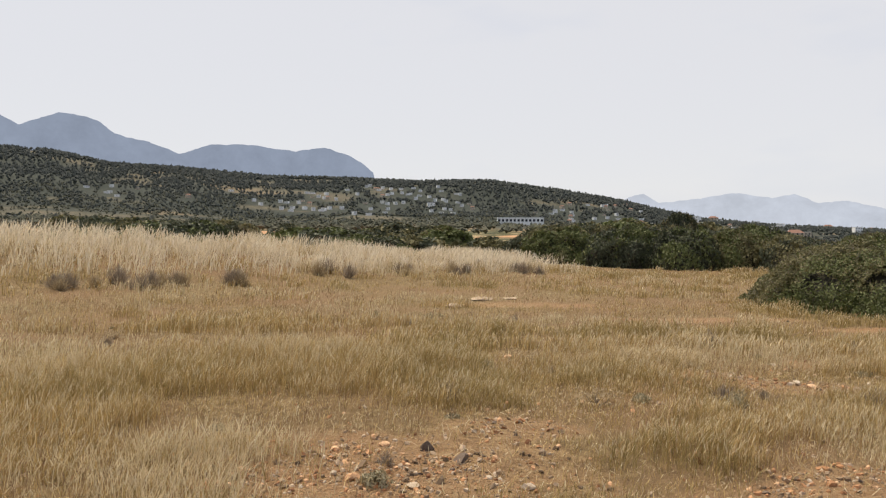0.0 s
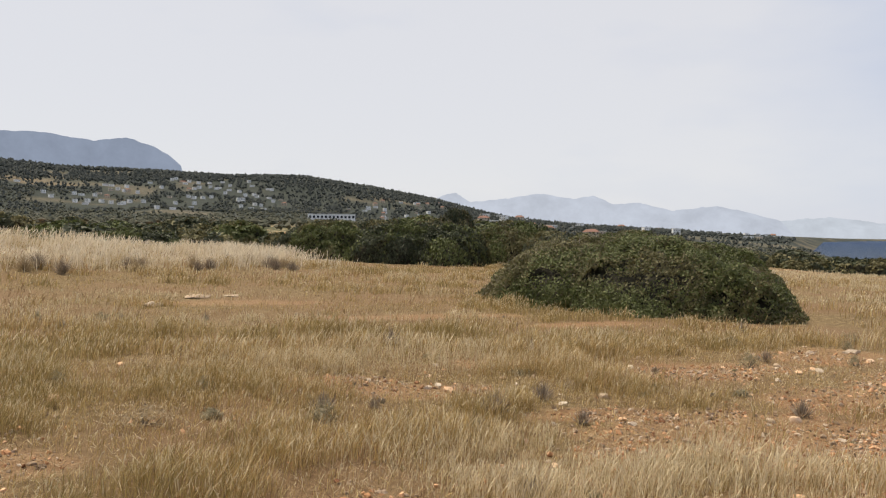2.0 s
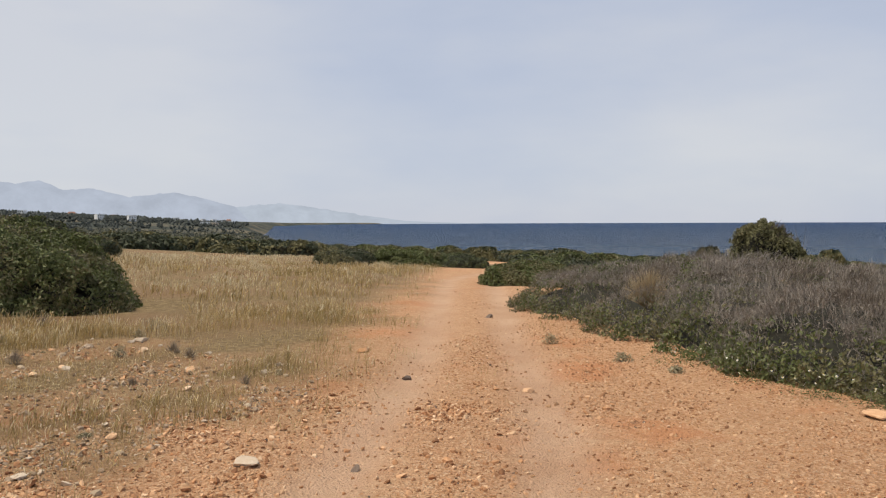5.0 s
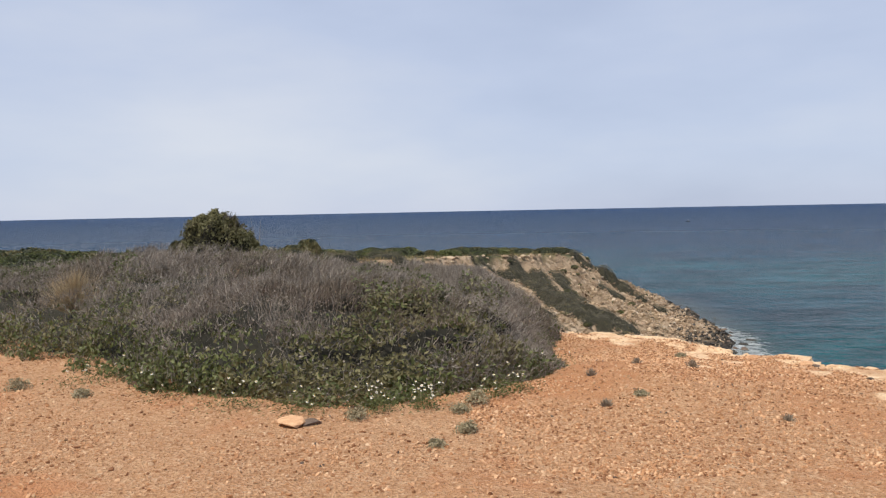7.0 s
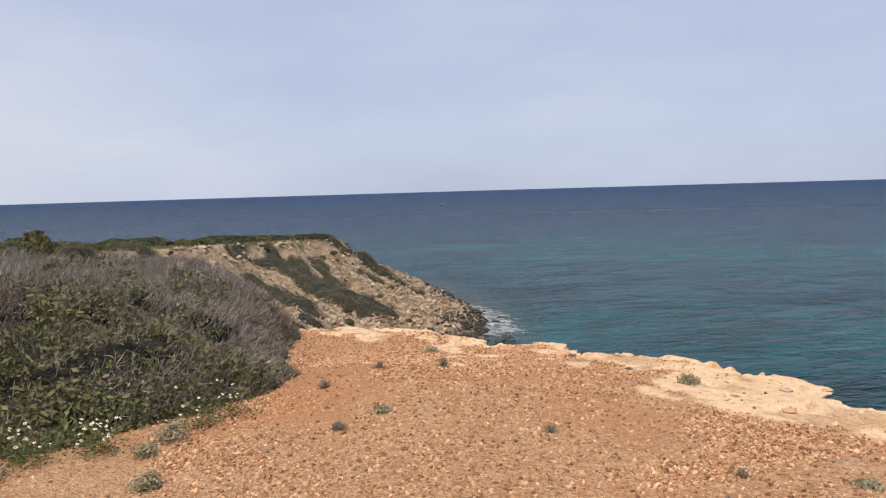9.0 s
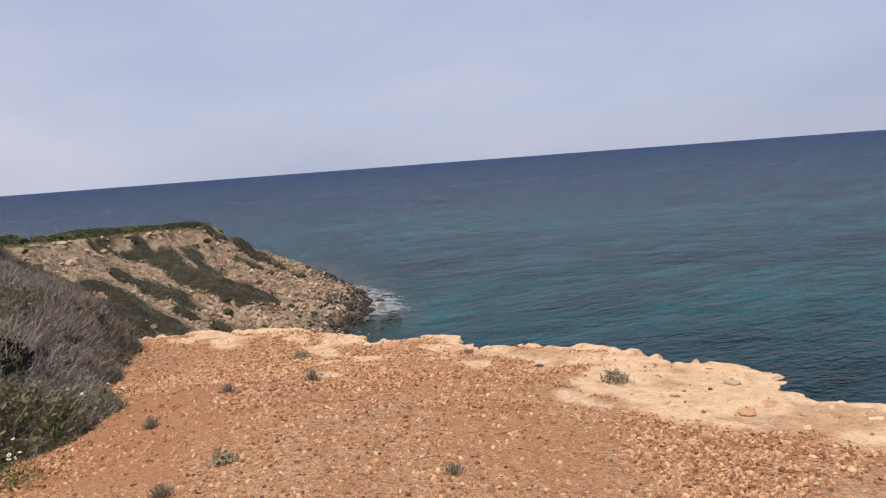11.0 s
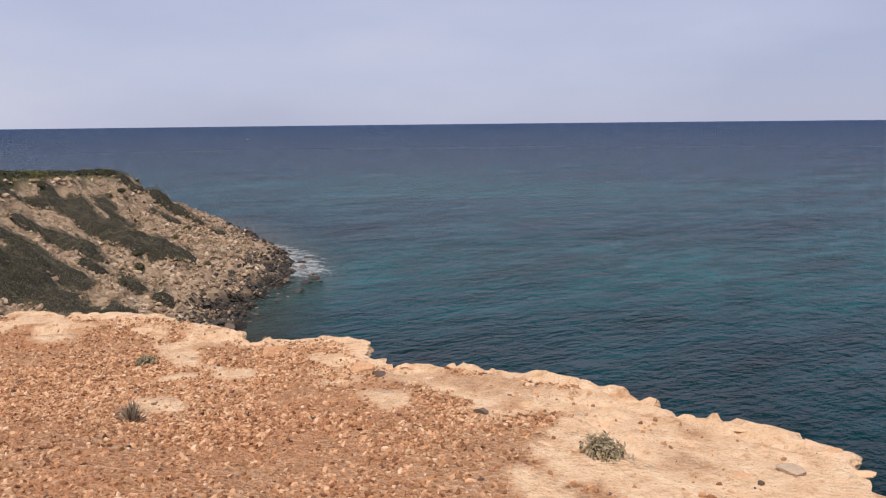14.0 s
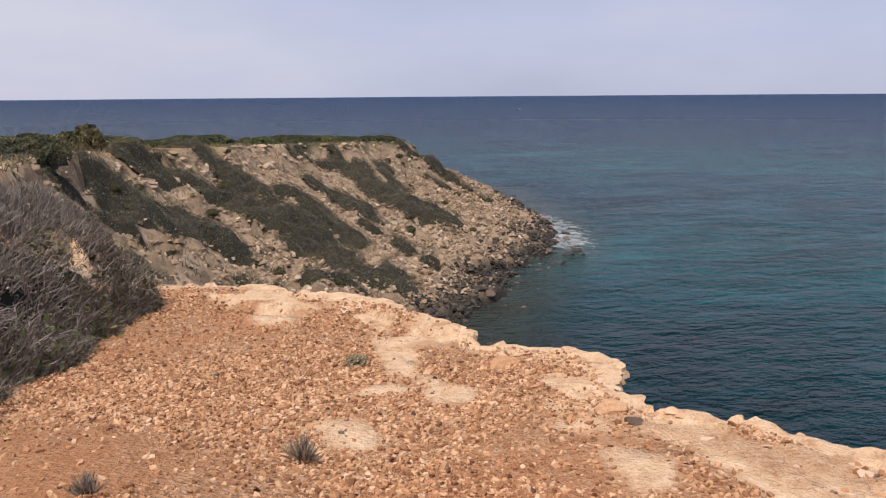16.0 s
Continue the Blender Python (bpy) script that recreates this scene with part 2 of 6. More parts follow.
def mix(nodes, links, fac, a, b, blend="MIX"):
    n = nodes.new("ShaderNodeMix")
    n.data_type, n.blend_type = "RGBA", blend
    for slot, v in ((0, fac), (6, a), (7, b)):
        if isinstance(v, (tuple, list)):
            n.inputs[slot].default_value = (*v, 1)
        elif isinstance(v, (int, float)):
            n.inputs[slot].default_value = v
        else:
            links.new(v, n.inputs[slot])
    return n.outputs[2]


def math_node(nodes, links, op, a, b=None):
    n = nodes.new("ShaderNodeMath")
    n.operation = op
    for slot, v in enumerate((a, b)):
        if v is None:
            continue
        if isinstance(v, (int, float)):
            n.inputs[slot].default_value = v
        else:
            links.new(v, n.inputs[slot])
    return n.outputs[0]


def bump(nodes, links, bsdf, height, strength, distance):
    n = nodes.new("ShaderNodeBump")
    n.inputs["Strength"].default_value, n.inputs["Distance"].default_value = strength, distance
    links.new(height, n.inputs["Height"])
    links.new(n.outputs[0], bsdf.inputs["Normal"])


def attr(nodes, name):
    n = nodes.new("ShaderNodeAttribute")
    n.attribute_name = name
    return n.outputs["Fac"]


def leafy(name, dark, mid, light, rough=0.6, translucent=0.25):
    """Foliage or straw whose shade changes from piece to piece."""
    m, n, l, b = material(name, rough, 0.3)
    g = n.new("ShaderNodeNewGeometry")
    col = ramp(n, l, g.outputs["Random Per Island"], [(0.0, dark), (0.5, mid), (1.0, light)])
    big = noise_tex(n, l, 0.8, 3)
    col = mix(n, l, math_node(n, l, "MULTIPLY", big.outputs[0], 0.5), col, mid)
    l.new(col, b.inputs["Base Color"])
    if translucent:
        t = n.new("ShaderNodeBsdfTranslucent")
        l.new(col, t.inputs[0])
        ms = n.new("ShaderNodeMixShader")
        ms.inputs[0].default_value = translucent
        l.new(b.outputs[0], ms.inputs[1])
        l.new(t.outputs[0], ms.inputs[2])
        l.new(ms.outputs[0], n["Material Output"].inputs[0])
    return m


def make_ground_material():
    m, n, l, b = material("ground_soil", 0.95, 0.15)
    co = n.new("ShaderNodeTexCoord").outputs["Object"]
    n1 = noise_tex(n, l, 0.9, 5)
    n2 = noise_tex(n, l, 9.0, 6, 0.65)
    n3 = noise_tex(n, l, 55.0, 4, 0.7)
    # orange gravelly earth
    soil = ramp(n, l, n1.outputs[0], [(0.3, (0.43, 0.20, 0.085)), (0.5, (0.57, 0.292, 0.134)), (0.72, (0.64, 0.385, 0.206))])
    grit = ramp(n, l, n2.outputs[0], [(0.36, (0.34, 0.165, 0.08)), (0.5, (0.53, 0.295, 0.15)), (0.66, (0.70, 0.47, 0.285))])
    soil = mix(n, l, 0.55, soil, grit)
    vor = n.new("ShaderNodeTexVoronoi")
    vor.inputs["Scale"].default_value = 48.0
    l.new(co, vor.inputs["Vector"])
    pebble = ramp(n, l, vor.outputs["Color"], [(0.0, (0.20, 0.10, 0.055)), (0.35, (0.48, 0.25, 0.13)), (0.7, (0.64, 0.40, 0.24)), (1.0, (0.82, 0.62, 0.44))])
    soil = mix(n, l, 0.5, soil, pebble)
    red = noise_tex(n, l, 0.55, 5, 0.6)
    soil = mix(n, l, ramp(n, l, red.outputs[0], [(0.54, (0, 0, 0)), (0.66, (0.7, 0.7, 0.7))]), soil, (0.55, 0.235, 0.105))
    rust = noise_tex(n, l, 6.0, 6, 0.7)
    rusty = math_node(n, l, "MULTIPLY", attr(n, "rust"), ramp(n, l, rust.outputs[0], [(0.3, (0.35, 0.35, 0.35)), (0.6, (1, 1, 1))]))
    soil = mix(n, l, rusty, soil, (0.52, 0.24, 0.11))
    # fine dust in the wheel tracks
    dust = ramp(n, l, n1.outputs[0], [(0.35, (0.54, 0.325, 0.20)), (0.65, (0.62, 0.40, 0.26))])
    col = mix(n, l, attr(n, "rut"), soil, dust)
    # thatch and dry earth under the grass
    thatch = ramp(n, l, n2.outputs[0], [(0.3, (0.14, 0.092, 0.045)), (0.5, (0.24, 0.165, 0.082)), (0.7, (0.39, 0.29, 0.155))])
    patch = noise_tex(n, l, 0.35, 4)
    thatch = mix(n, l, ramp(n, l, patch.outputs[0], [(0.42, (0, 0, 0)), (0.62, (1, 1, 1))]), thatch, (0.26, 0.165, 0.088))
    col = mix(n, l, attr(n, "field"), col, thatch)
    # pale limestone
    lime = ramp(n, l, n2.outputs[0], [(0.25, (0.50, 0.30, 0.16)), (0.42, (0.70, 0.465, 0.275)), (0.65, (0.82, 0.60, 0.39))])
    blot = noise_tex(n, l, 2.3, 5)
    lime = mix(n, l, ramp(n, l, blot.outputs[0], [(0.64, (0, 0, 0)), (0.76, (0.45, 0.45, 0.45))]), lime, (0.46, 0.36, 0.28))
    crack = n.new("ShaderNodeTexVoronoi")
    crack.feature = "DISTANCE_TO_EDGE"
    crack.inputs["Scale"].default_value = 2.2
    wav = noise_tex(n, l, 3.5, 4)
    wmix = mix(n, l, 0.7, co, wav.outputs["Color"], "ADD")
    l.new(wmix, crack.inputs["Vector"])
    lime = mix(n, l, ramp(n, l, crack.outputs["Distance"], [(0.0, (0.35, 0.35, 0.35)), (0.010, (0, 0, 0))]), lime, (0.17, 0.10, 0.06))
    # rusty earth caught in the hollows, grey lichen crust on the knobs
    hollow = noise_tex(n, l, 4.6, 6, 0.68)
    lime = mix(n, l, ramp(n, l, hollow.outputs[0], [(0.34, (0.75, 0.75, 0.75)), (0.43, (0, 0, 0))]), lime, (0.50, 0.265, 0.135))
    crust = noise_tex(n, l, 13.0, 5, 0.7)
    lime = mix(n, l, ramp(n, l, crust.outputs[0], [(0.64, (0, 0, 0)), (0.74, (0.4, 0.4, 0.4))]), lime, (0.36, 0.30, 0.25))
    pit = noise_tex(n, l, 28.0, 3, 0.6)
    lime = mix(n, l, ramp(n, l, pit.outputs[0], [(0.30, (0.6, 0.6, 0.6)), (0.42, (0, 0, 0))]), lime, (0.38, 0.24, 0.14))
    col = mix(n, l, attr(n, "ledge"), col, lime)
    # slopes of the far cliffs: broken tan rock and earth
    s1 = noise_tex(n, l, 0.22, 6, 0.65)
    s2 = noise_tex(n, l, 1.3, 6, 0.7)
    cliff = ramp(n, l, s2.outputs[0], [(0.3, (0.12, 0.09, 0.065)), (0.45, (0.25, 0.175, 0.115)), (0.6, (0.40, 0.29, 0.19)), (0.75, (0.50, 0.40, 0.29))])
    earth = ramp(n, l, s1.outputs[0], [(0.35, (0.14, 0.12, 0.07)), (0.5, (0.33, 0.24, 0.15)), (0.65, (0.42, 0.32, 0.21))])
    cliff = mix(n, l, 0.45, cliff, earth)
    frag = n.new("ShaderNodeTexVoronoi")
    frag.inputs["Scale"].default_value = 1.5
    frag.inputs["Randomness"].default_value = 1.0
    l.new(mix(n, l, 0.6, co, s2.outputs["Color"], "ADD"), frag.inputs["Vector"])
    shard = ramp(n, l, frag.outputs["Color"], [(0.0, (0.09, 0.07, 0.05)), (0.35, (0.24, 0.17, 0.11)), (0.7, (0.44, 0.32, 0.21)), (1.0, (0.60, 0.50, 0.38))])
    cliff = mix(n, l, 0.5, cliff, shard)
    cliff = mix(n, l, attr(n, "wet"), cliff, (0.035, 0.03, 0.026))
    col = mix(n, l, attr(n, "slope"), col, cliff)
    # scrubby far plateau
    scrub = ramp(n, l, s1.outputs[0], [(0.35, (0.05, 0.055, 0.028)), (0.52, (0.095, 0.092, 0.045)), (0.64, (0.40, 0.30, 0.17))])
    col = mix(n, l, attr(n, "scrub"), col, scrub)
    far = noise_tex(n, l, 0.012, 8, 0.6)
    # far wood tones greyed to match the haze painted into the trees
    wood = ramp(n, l, far.outputs[0], [(0.42, (0.036, 0.042, 0.034)), (0.57, (0.050, 0.055, 0.043)), (0.68, (0.16, 0.125, 0.08))])
    col = mix(n, l, attr(n, "hill"), col, wood)
    meadow = ramp(n, l, s1.outputs[0], [(0.35, (0.09, 0.08, 0.048)), (0.55, (0.18, 0.145, 0.095)), (0.7, (0.30, 0.245, 0.17))])
    col = mix(n, l, attr(n, "clearing"), col, meadow)
    col = mix(n, l, attr(n, "path"), col, (0.52, 0.34, 0.20))
    l.new(col, b.inputs["Base Color"])
    h = math_node(n, l, "ADD", math_node(n, l, "MULTIPLY", vor.outputs["Distance"], 0.7), n3.outputs[0])
    h = math_node(n, l, "ADD", h, math_node(n, l, "MULTIPLY", n2.outputs[0], 1.2))
    # the bare limestone is smoother than the gravel
    even = math_node(n, l, "SUBTRACT", 1.0, math_node(n, l, "MULTIPLY", attr(n, "ledge"), 0.45))
    bump(n, l, b, math_node(n, l, "MULTIPLY", h, even), 1.0, 0.03)
    return m


GROUND = make_ground_material()


SLABS = [(14.3, -3.25, 0.75, 0.50), (14.75, -3.35, 0.45, 0.35), (15.5, -3.25, 0.55, 0.33), (15.75, -2.72, 0.30, 0.15), (16.15, -3.2, 0.32, 0.20), (17.9, -2.25, 0.75, 0.20), (18.5, -2.62, 0.55, 0.20),
         (17.25, -1.98, 0.26, 0.2), (17.05, -2.3, 0.24, 0.18), (16.5, -1.7, 0.28, 0.15), (19.6, -1.65, 0.55, 0.33), (19.0, -2.3, 0.4, 0.22), (13.5, -3.1, 0.35, 0.25), (13.0, -3.5, 0.5, 0.35), (17.0, -2.95, 0.3, 0.13), (14.5, -2.62, 0.35, 0.10)]


PALE_ZONE = [(15.9, -3.25), (15.5, -3.12), (15.16, -3.16), (14.96, -3.30), (14.78, -2.85), (14.32, -2.78), (13.95, -2.93), (13.7, -2.9), (13.53, -3.06), (13.31, -3.25), (13.12, -3.08), (12.89, -3.32), (12.2, -3.5),
             (12.2, -4.6), (15.9, -4.4)]


def slabs(x, y):
    """Bare pale rock that shows through the gravel near the brink."""
    x, y = np.asarray(x, float), np.asarray(y, float)
    wx, wy = x + 0.16 * fbm(x / 0.3, y / 0.3, 4, 76), y + 0.16 * fbm(x / 0.3, y / 0.3, 4, 78)
    out = inside(wx.ravel(), wy.ravel(), PALE_ZONE).reshape(x.shape) * 1.0
    for cx, cy, a, b in ((13.95, -3.66, 0.20, 0.14), (15.42, -3.55, 0.26, 0.11), (14.1, -3.1, 0.16, 0.06), (14.83, -3.35, 0.28, 0.09), (13.5, -3.33, 0.1, 0.08), (15.6, -3.12, 0.14, 0.07)):
        d = np.hypot((wx - cx) / a, (wy - cy) / b)
        out = out * smooth(0.7, 1.1, d)
    for cx, cy, a, b in SLABS:
        d = np.hypot((x - cx) / a, (y - cy) / b) + 1.0 * fbm(np.asarray(x) / 0.4, np.asarray(y) / 0.4, 4, 72)
        out = np.maximum(out, smooth(1.15, 0.7, d))
    return out


def bare_spot(x, y):
    """Bare stony spots inside the field."""
    out = np.zeros(np.shape(x))
    for cx, cy, a, b in ((1.2, 8.0, 1.6, 0.9), (2.3, 9.0, 0.9, 0.4), (-1.2, 7.3, 0.9, 0.5), (4.4, 7.2, 1.6, 0.7), (8.6, 8.6, 2.2, 1.2), (13.6, 12.3, 1.7, 0.9), (6.0, 11.0, 1.2, 0.5), (11.3, 9.6, 1.8, 0.8), (10.6, 11.6, 2.2, 0.7), (13.0, 10.2, 1.8, 0.8), (8.2, 12.6, 1.2, 0.4), (5.5, 11.6, 0.9, 0.35), (9.2, 18.3, 2.6, 0.5), (6.2, 21.5, 2.4, 0.6), (7.6, 9.7, 1.0, 0.35), (11.8, 16.6, 1.6, 0.4)):
        d = np.hypot((x - cx) / a, (y - cy) / b) + 0.45 * fbm(np.asarray(x) / 0.5, np.asarray(y) / 0.5, 3, 49)
        out = np.maximum(out, smooth(1.1, 0.6, d))
    return out


def rust_patch(x, y):
    """Reddish earth with few stones at the thicket's corner."""
    d = np.hypot((x - 15.8) / 1.35, (y + 0.25) / 0.75) + 0.6 * fbm(np.asarray(x) / 0.6, np.asarray(y) / 0.6, 4, 80)
    e = np.hypot((x - 14.2) / 0.9, (y + 1.9) / 0.5) + 0.6 * fbm(np.asarray(x) / 0.6, np.asarray(y) / 0.6, 4, 82)
    return np.maximum(smooth(1.1, 0.5, d), 0.7 * smooth(1.1, 0.5, e))


# foot trail along the headland's rim
HEADLAND_TRAIL = [(60, 15), (75, 14.5), (85, 13.4), (89.5, 9), (91, 2.5), (84, 0.5), (78, -2.5)]


def build_ground():
    cx, cy = 8.0, 2.0
    az = np.r_[np.arange(-85, 160, 0.36), np.arange(160, 275, 3.0)]
    r = [0.004, 0.1, 0.2, 0.3]
    while r[-1] < 4880:
        q = r[-1]
        r.append(q * (1.03 if q < 2.5 else 1.0095 if q < 17 else 1.0155 if q < 190 else 1.035))
    r = np.array(r)
    A, R = np.meshgrid(np.radians(az), r)
    x, y = cx + R * np.sin(A), cy + R * np.cos(A)
    z = ground_z(x, y)
    rows, cols = R.shape
    idx = np.arange(rows * cols).reshape(rows, cols)
    nxt = np.roll(idx, -1, 1)
    f = np.stack([idx[:-1], idx[1:], nxt[1:], nxt[:-1]], -1).reshape(-1, 4)
    verts = np.stack([x, y, z], -1).reshape(-1, 3)
    centre = len(verts)
    verts = np.vstack([verts, [[cx, cy, float(ground_z(cx, cy))]]])
    me = np_mesh("ground", verts, f, [GROUND], True)
    X, Y, Z = verts.T
    dc, _ = to_line(X, Y, CREST)
    land = inside(X, Y, CREST + CLOSE)
    rr = np.hypot(X - 8, Y - 2)
    wob = fbm(X / 1.3, Y / 1.3, 4, 61)
    near = rr < 26
    ledge = np.maximum(slabs(X, Y), (~land) * near * 1.0) * near
    slope = (~land) * (rr >= 20) * smooth(600, 350, rr)
    slope = np.maximum(slope, smooth(3, 0, dc + 2 * wob) * (rr > 40))
    attribute(me, "field", field(X, Y) * smooth(0, 60, 130 - rr) * (1 - 0.30 * bare_spot(X, Y)))
    attribute(me, "rut", np.clip(ruts(X, Y) * 1.1, 0, 1) * 0.85)
    attribute(me, "ledge", np.clip(ledge, 0, 1))
    attribute(me, "rust", 0.85 * rust_patch(X, Y))
    attribute(me, "slope", np.clip(slope, 0, 1))
    attribute(me, "wet", smooth(SEA + 1.5, SEA + 0.4, Z + 0.5 * fbm(X / 2, Y / 2, 3, 77)))
    attribute(me, "scrub", smooth(45, 75, rr) * land * smooth(0.0, 0.25, fbm(X / 16, Y / 16, 4, 79) + 0.22) * (Z < 20))
    attribute(me, "hill", smooth(160, 380, rr))
    attribute(me, "clearing", 0.55 * smooth(-0.16, -0.34, fbm(X / 70, Y / 70, 4, 72)) * smooth(250, 420, rr))
    trail = to_line(X, Y, HEADLAND_TRAIL)[0]
    spot = np.hypot((X - 76) / 5.0, (Y + 11.5) / 3.2) + 0.4 * wob
    attribute(me, "path", np.maximum(smooth(1.3, 0.6, trail + 0.4 * wob), smooth(1.1, 0.7, spot)) * land * (rr > 40))
    ob = new("ground", me)
    return tagged(ob, "stony orange earth and dry grass land running to cliffs and hills", "ground", kind="structure")


def build_sea():
    m, n, l, b = material("sea_water", 0.22, 0.07)
    c = n.new("ShaderNodeTexCoord")
    mp = n.new("ShaderNodeMapping")
    mp.inputs["Rotation"].default_value = (0, 0, radians(14))
    mp.inputs["Scale"].default_value = (1.0, 0.62, 1.0)
    l.new(c.outputs["Object"], mp.inputs["Vector"])
    heights = []
    for scale, w in ((0.05, 3.8), (0.22, 2.3), (0.75, 1.6), (1.7, 1.0), (4.2, 0.34)):
        t = n.new("ShaderNodeTexNoise")
        t.inputs["Scale"].default_value, t.inputs["Detail"].default_value = scale, 3.0
        l.new(mp.outputs[0], t.inputs["Vector"])
        heights.append(math_node(n, l, "MULTIPLY", t.outputs[0], w))
    h = heights[0]
    for q in heights[1:]:
        h = math_node(n, l, "ADD", h, q)
    bump(n, l, b, h, 1.0, 1.3)
    patch = n.new("ShaderNodeTexNoise")
    patch.inputs["Scale"].default_value, patch.inputs["Detail"].default_value = 0.014, 4.0
    l.new(mp.outputs[0], patch.inputs["Vector"])
    # water colour turns bluer with distance
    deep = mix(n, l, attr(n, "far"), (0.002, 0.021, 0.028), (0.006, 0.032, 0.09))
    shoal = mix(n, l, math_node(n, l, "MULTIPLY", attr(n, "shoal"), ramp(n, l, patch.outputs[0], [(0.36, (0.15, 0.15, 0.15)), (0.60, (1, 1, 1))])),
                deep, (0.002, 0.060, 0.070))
    # wind streaks, and light and dark wave sides painted into the water colour
    for scale, weak, strong in ((0.11, 0.66, 1.34), (0.42, 0.70, 1.34)):
        band = n.new("ShaderNodeMapping")
        band.inputs["Rotation"].default_value = (0, 0, radians(10))
        band.inputs["Scale"].default_value = (1.0, 0.30, 1.0)
        l.new(c.outputs["Object"], band.inputs["Vector"])
        t = n.new("ShaderNodeTexNoise")
        t.inputs["Scale"].default_value, t.inputs["Detail"].default_value = scale, 4.0
        l.new(band.outputs[0], t.inputs["Vector"])
        shoal = mix(n, l, 1.0, shoal, ramp(n, l, t.outputs[0], [(0.36, (weak,) * 3), (0.64, (strong,) * 3)]), "MULTIPLY")
    bed = mix(n, l, attr(n, "bed"), shoal, (0.10, 0.095, 0.07))
    fn = n.new("ShaderNodeTexNoise")
    fn.inputs["Scale"].default_value, fn.inputs["Detail"].default_value, fn.inputs["Roughness"].default_value = 0.8, 8.0, 0.75
    l.new(c.outputs["Object"], fn.inputs["Vector"])
    foam_at = math_node(n, l, "ADD", math_node(n, l, "MULTIPLY", attr(n, "foam"), 0.5), math_node(n, l, "SUBTRACT", fn.outputs[0], 0.5))
    foam = ramp(n, l, foam_at, [(0.37, (0, 0, 0)), (0.66, (0.9, 0.9, 0.9))])
    col = mix(n, l, foam, bed, (0.75, 0.78, 0.78))
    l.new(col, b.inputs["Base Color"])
    # roughness grows with distance, to dull the reflected sky towards the horizon
    far_rough = mix(n, l, attr(n, "far"), (0.10, 0.10, 0.10), (0.38, 0.38, 0.38))
    l.new(mix(n, l, foam, far_rough, (0.9, 0.9, 0.9)), b.inputs["Roughness"])
    b.inputs["IOR"].default_value = 1.33
    az = np.radians(np.arange(0, 360, 1.5))
    r = np.r_[np.arange(6, 220, 2.2), np.geomspace(221, 4900, 60)]
    A, R = np.meshgrid(az, r)
    x, y = 20 + R * np.sin(A), -12 + R * np.cos(A)
    rows, cols = R.shape
    idx = np.arange(rows * cols).reshape(rows, cols)
    nxt = np.roll(idx, -1, 1)
    f = np.stack([idx[:-1], idx[1:], nxt[1:], nxt[:-1]], -1).reshape(-1, 4)
    v = np.stack([x, y, np.full_like(x, SEA)], -1).reshape(-1, 3)
    me = np_mesh("sea", v, f[:, ::-1], [m], True)
    X, Y, _ = v.T
    dw, _ = to_line(X, Y, WATER)
    tip = np.hypot((X - 114) / 30, (Y + 47) / 11)
    attribute(me, "foam", np.clip(smooth(5.0, 0, dw) * 0.50 + 0.85 * smooth(1.0, 0.2, tip) * smooth(12, 1.5, dw), 0, 1) * (X > 60) * (X < 190))
    attribute(me, "bed", 0.5 * smooth(9, 1.0, dw) * (np.hypot(X, Y) < 260) * smooth(40, 75, X))
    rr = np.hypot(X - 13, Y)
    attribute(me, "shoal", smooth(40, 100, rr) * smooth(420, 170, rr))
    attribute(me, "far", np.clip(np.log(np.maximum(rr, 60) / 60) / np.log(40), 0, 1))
    return tagged(new("sea", me), "rippled blue-green sea with darker wind streaks and painted wave shading", "sea", kind="structure")


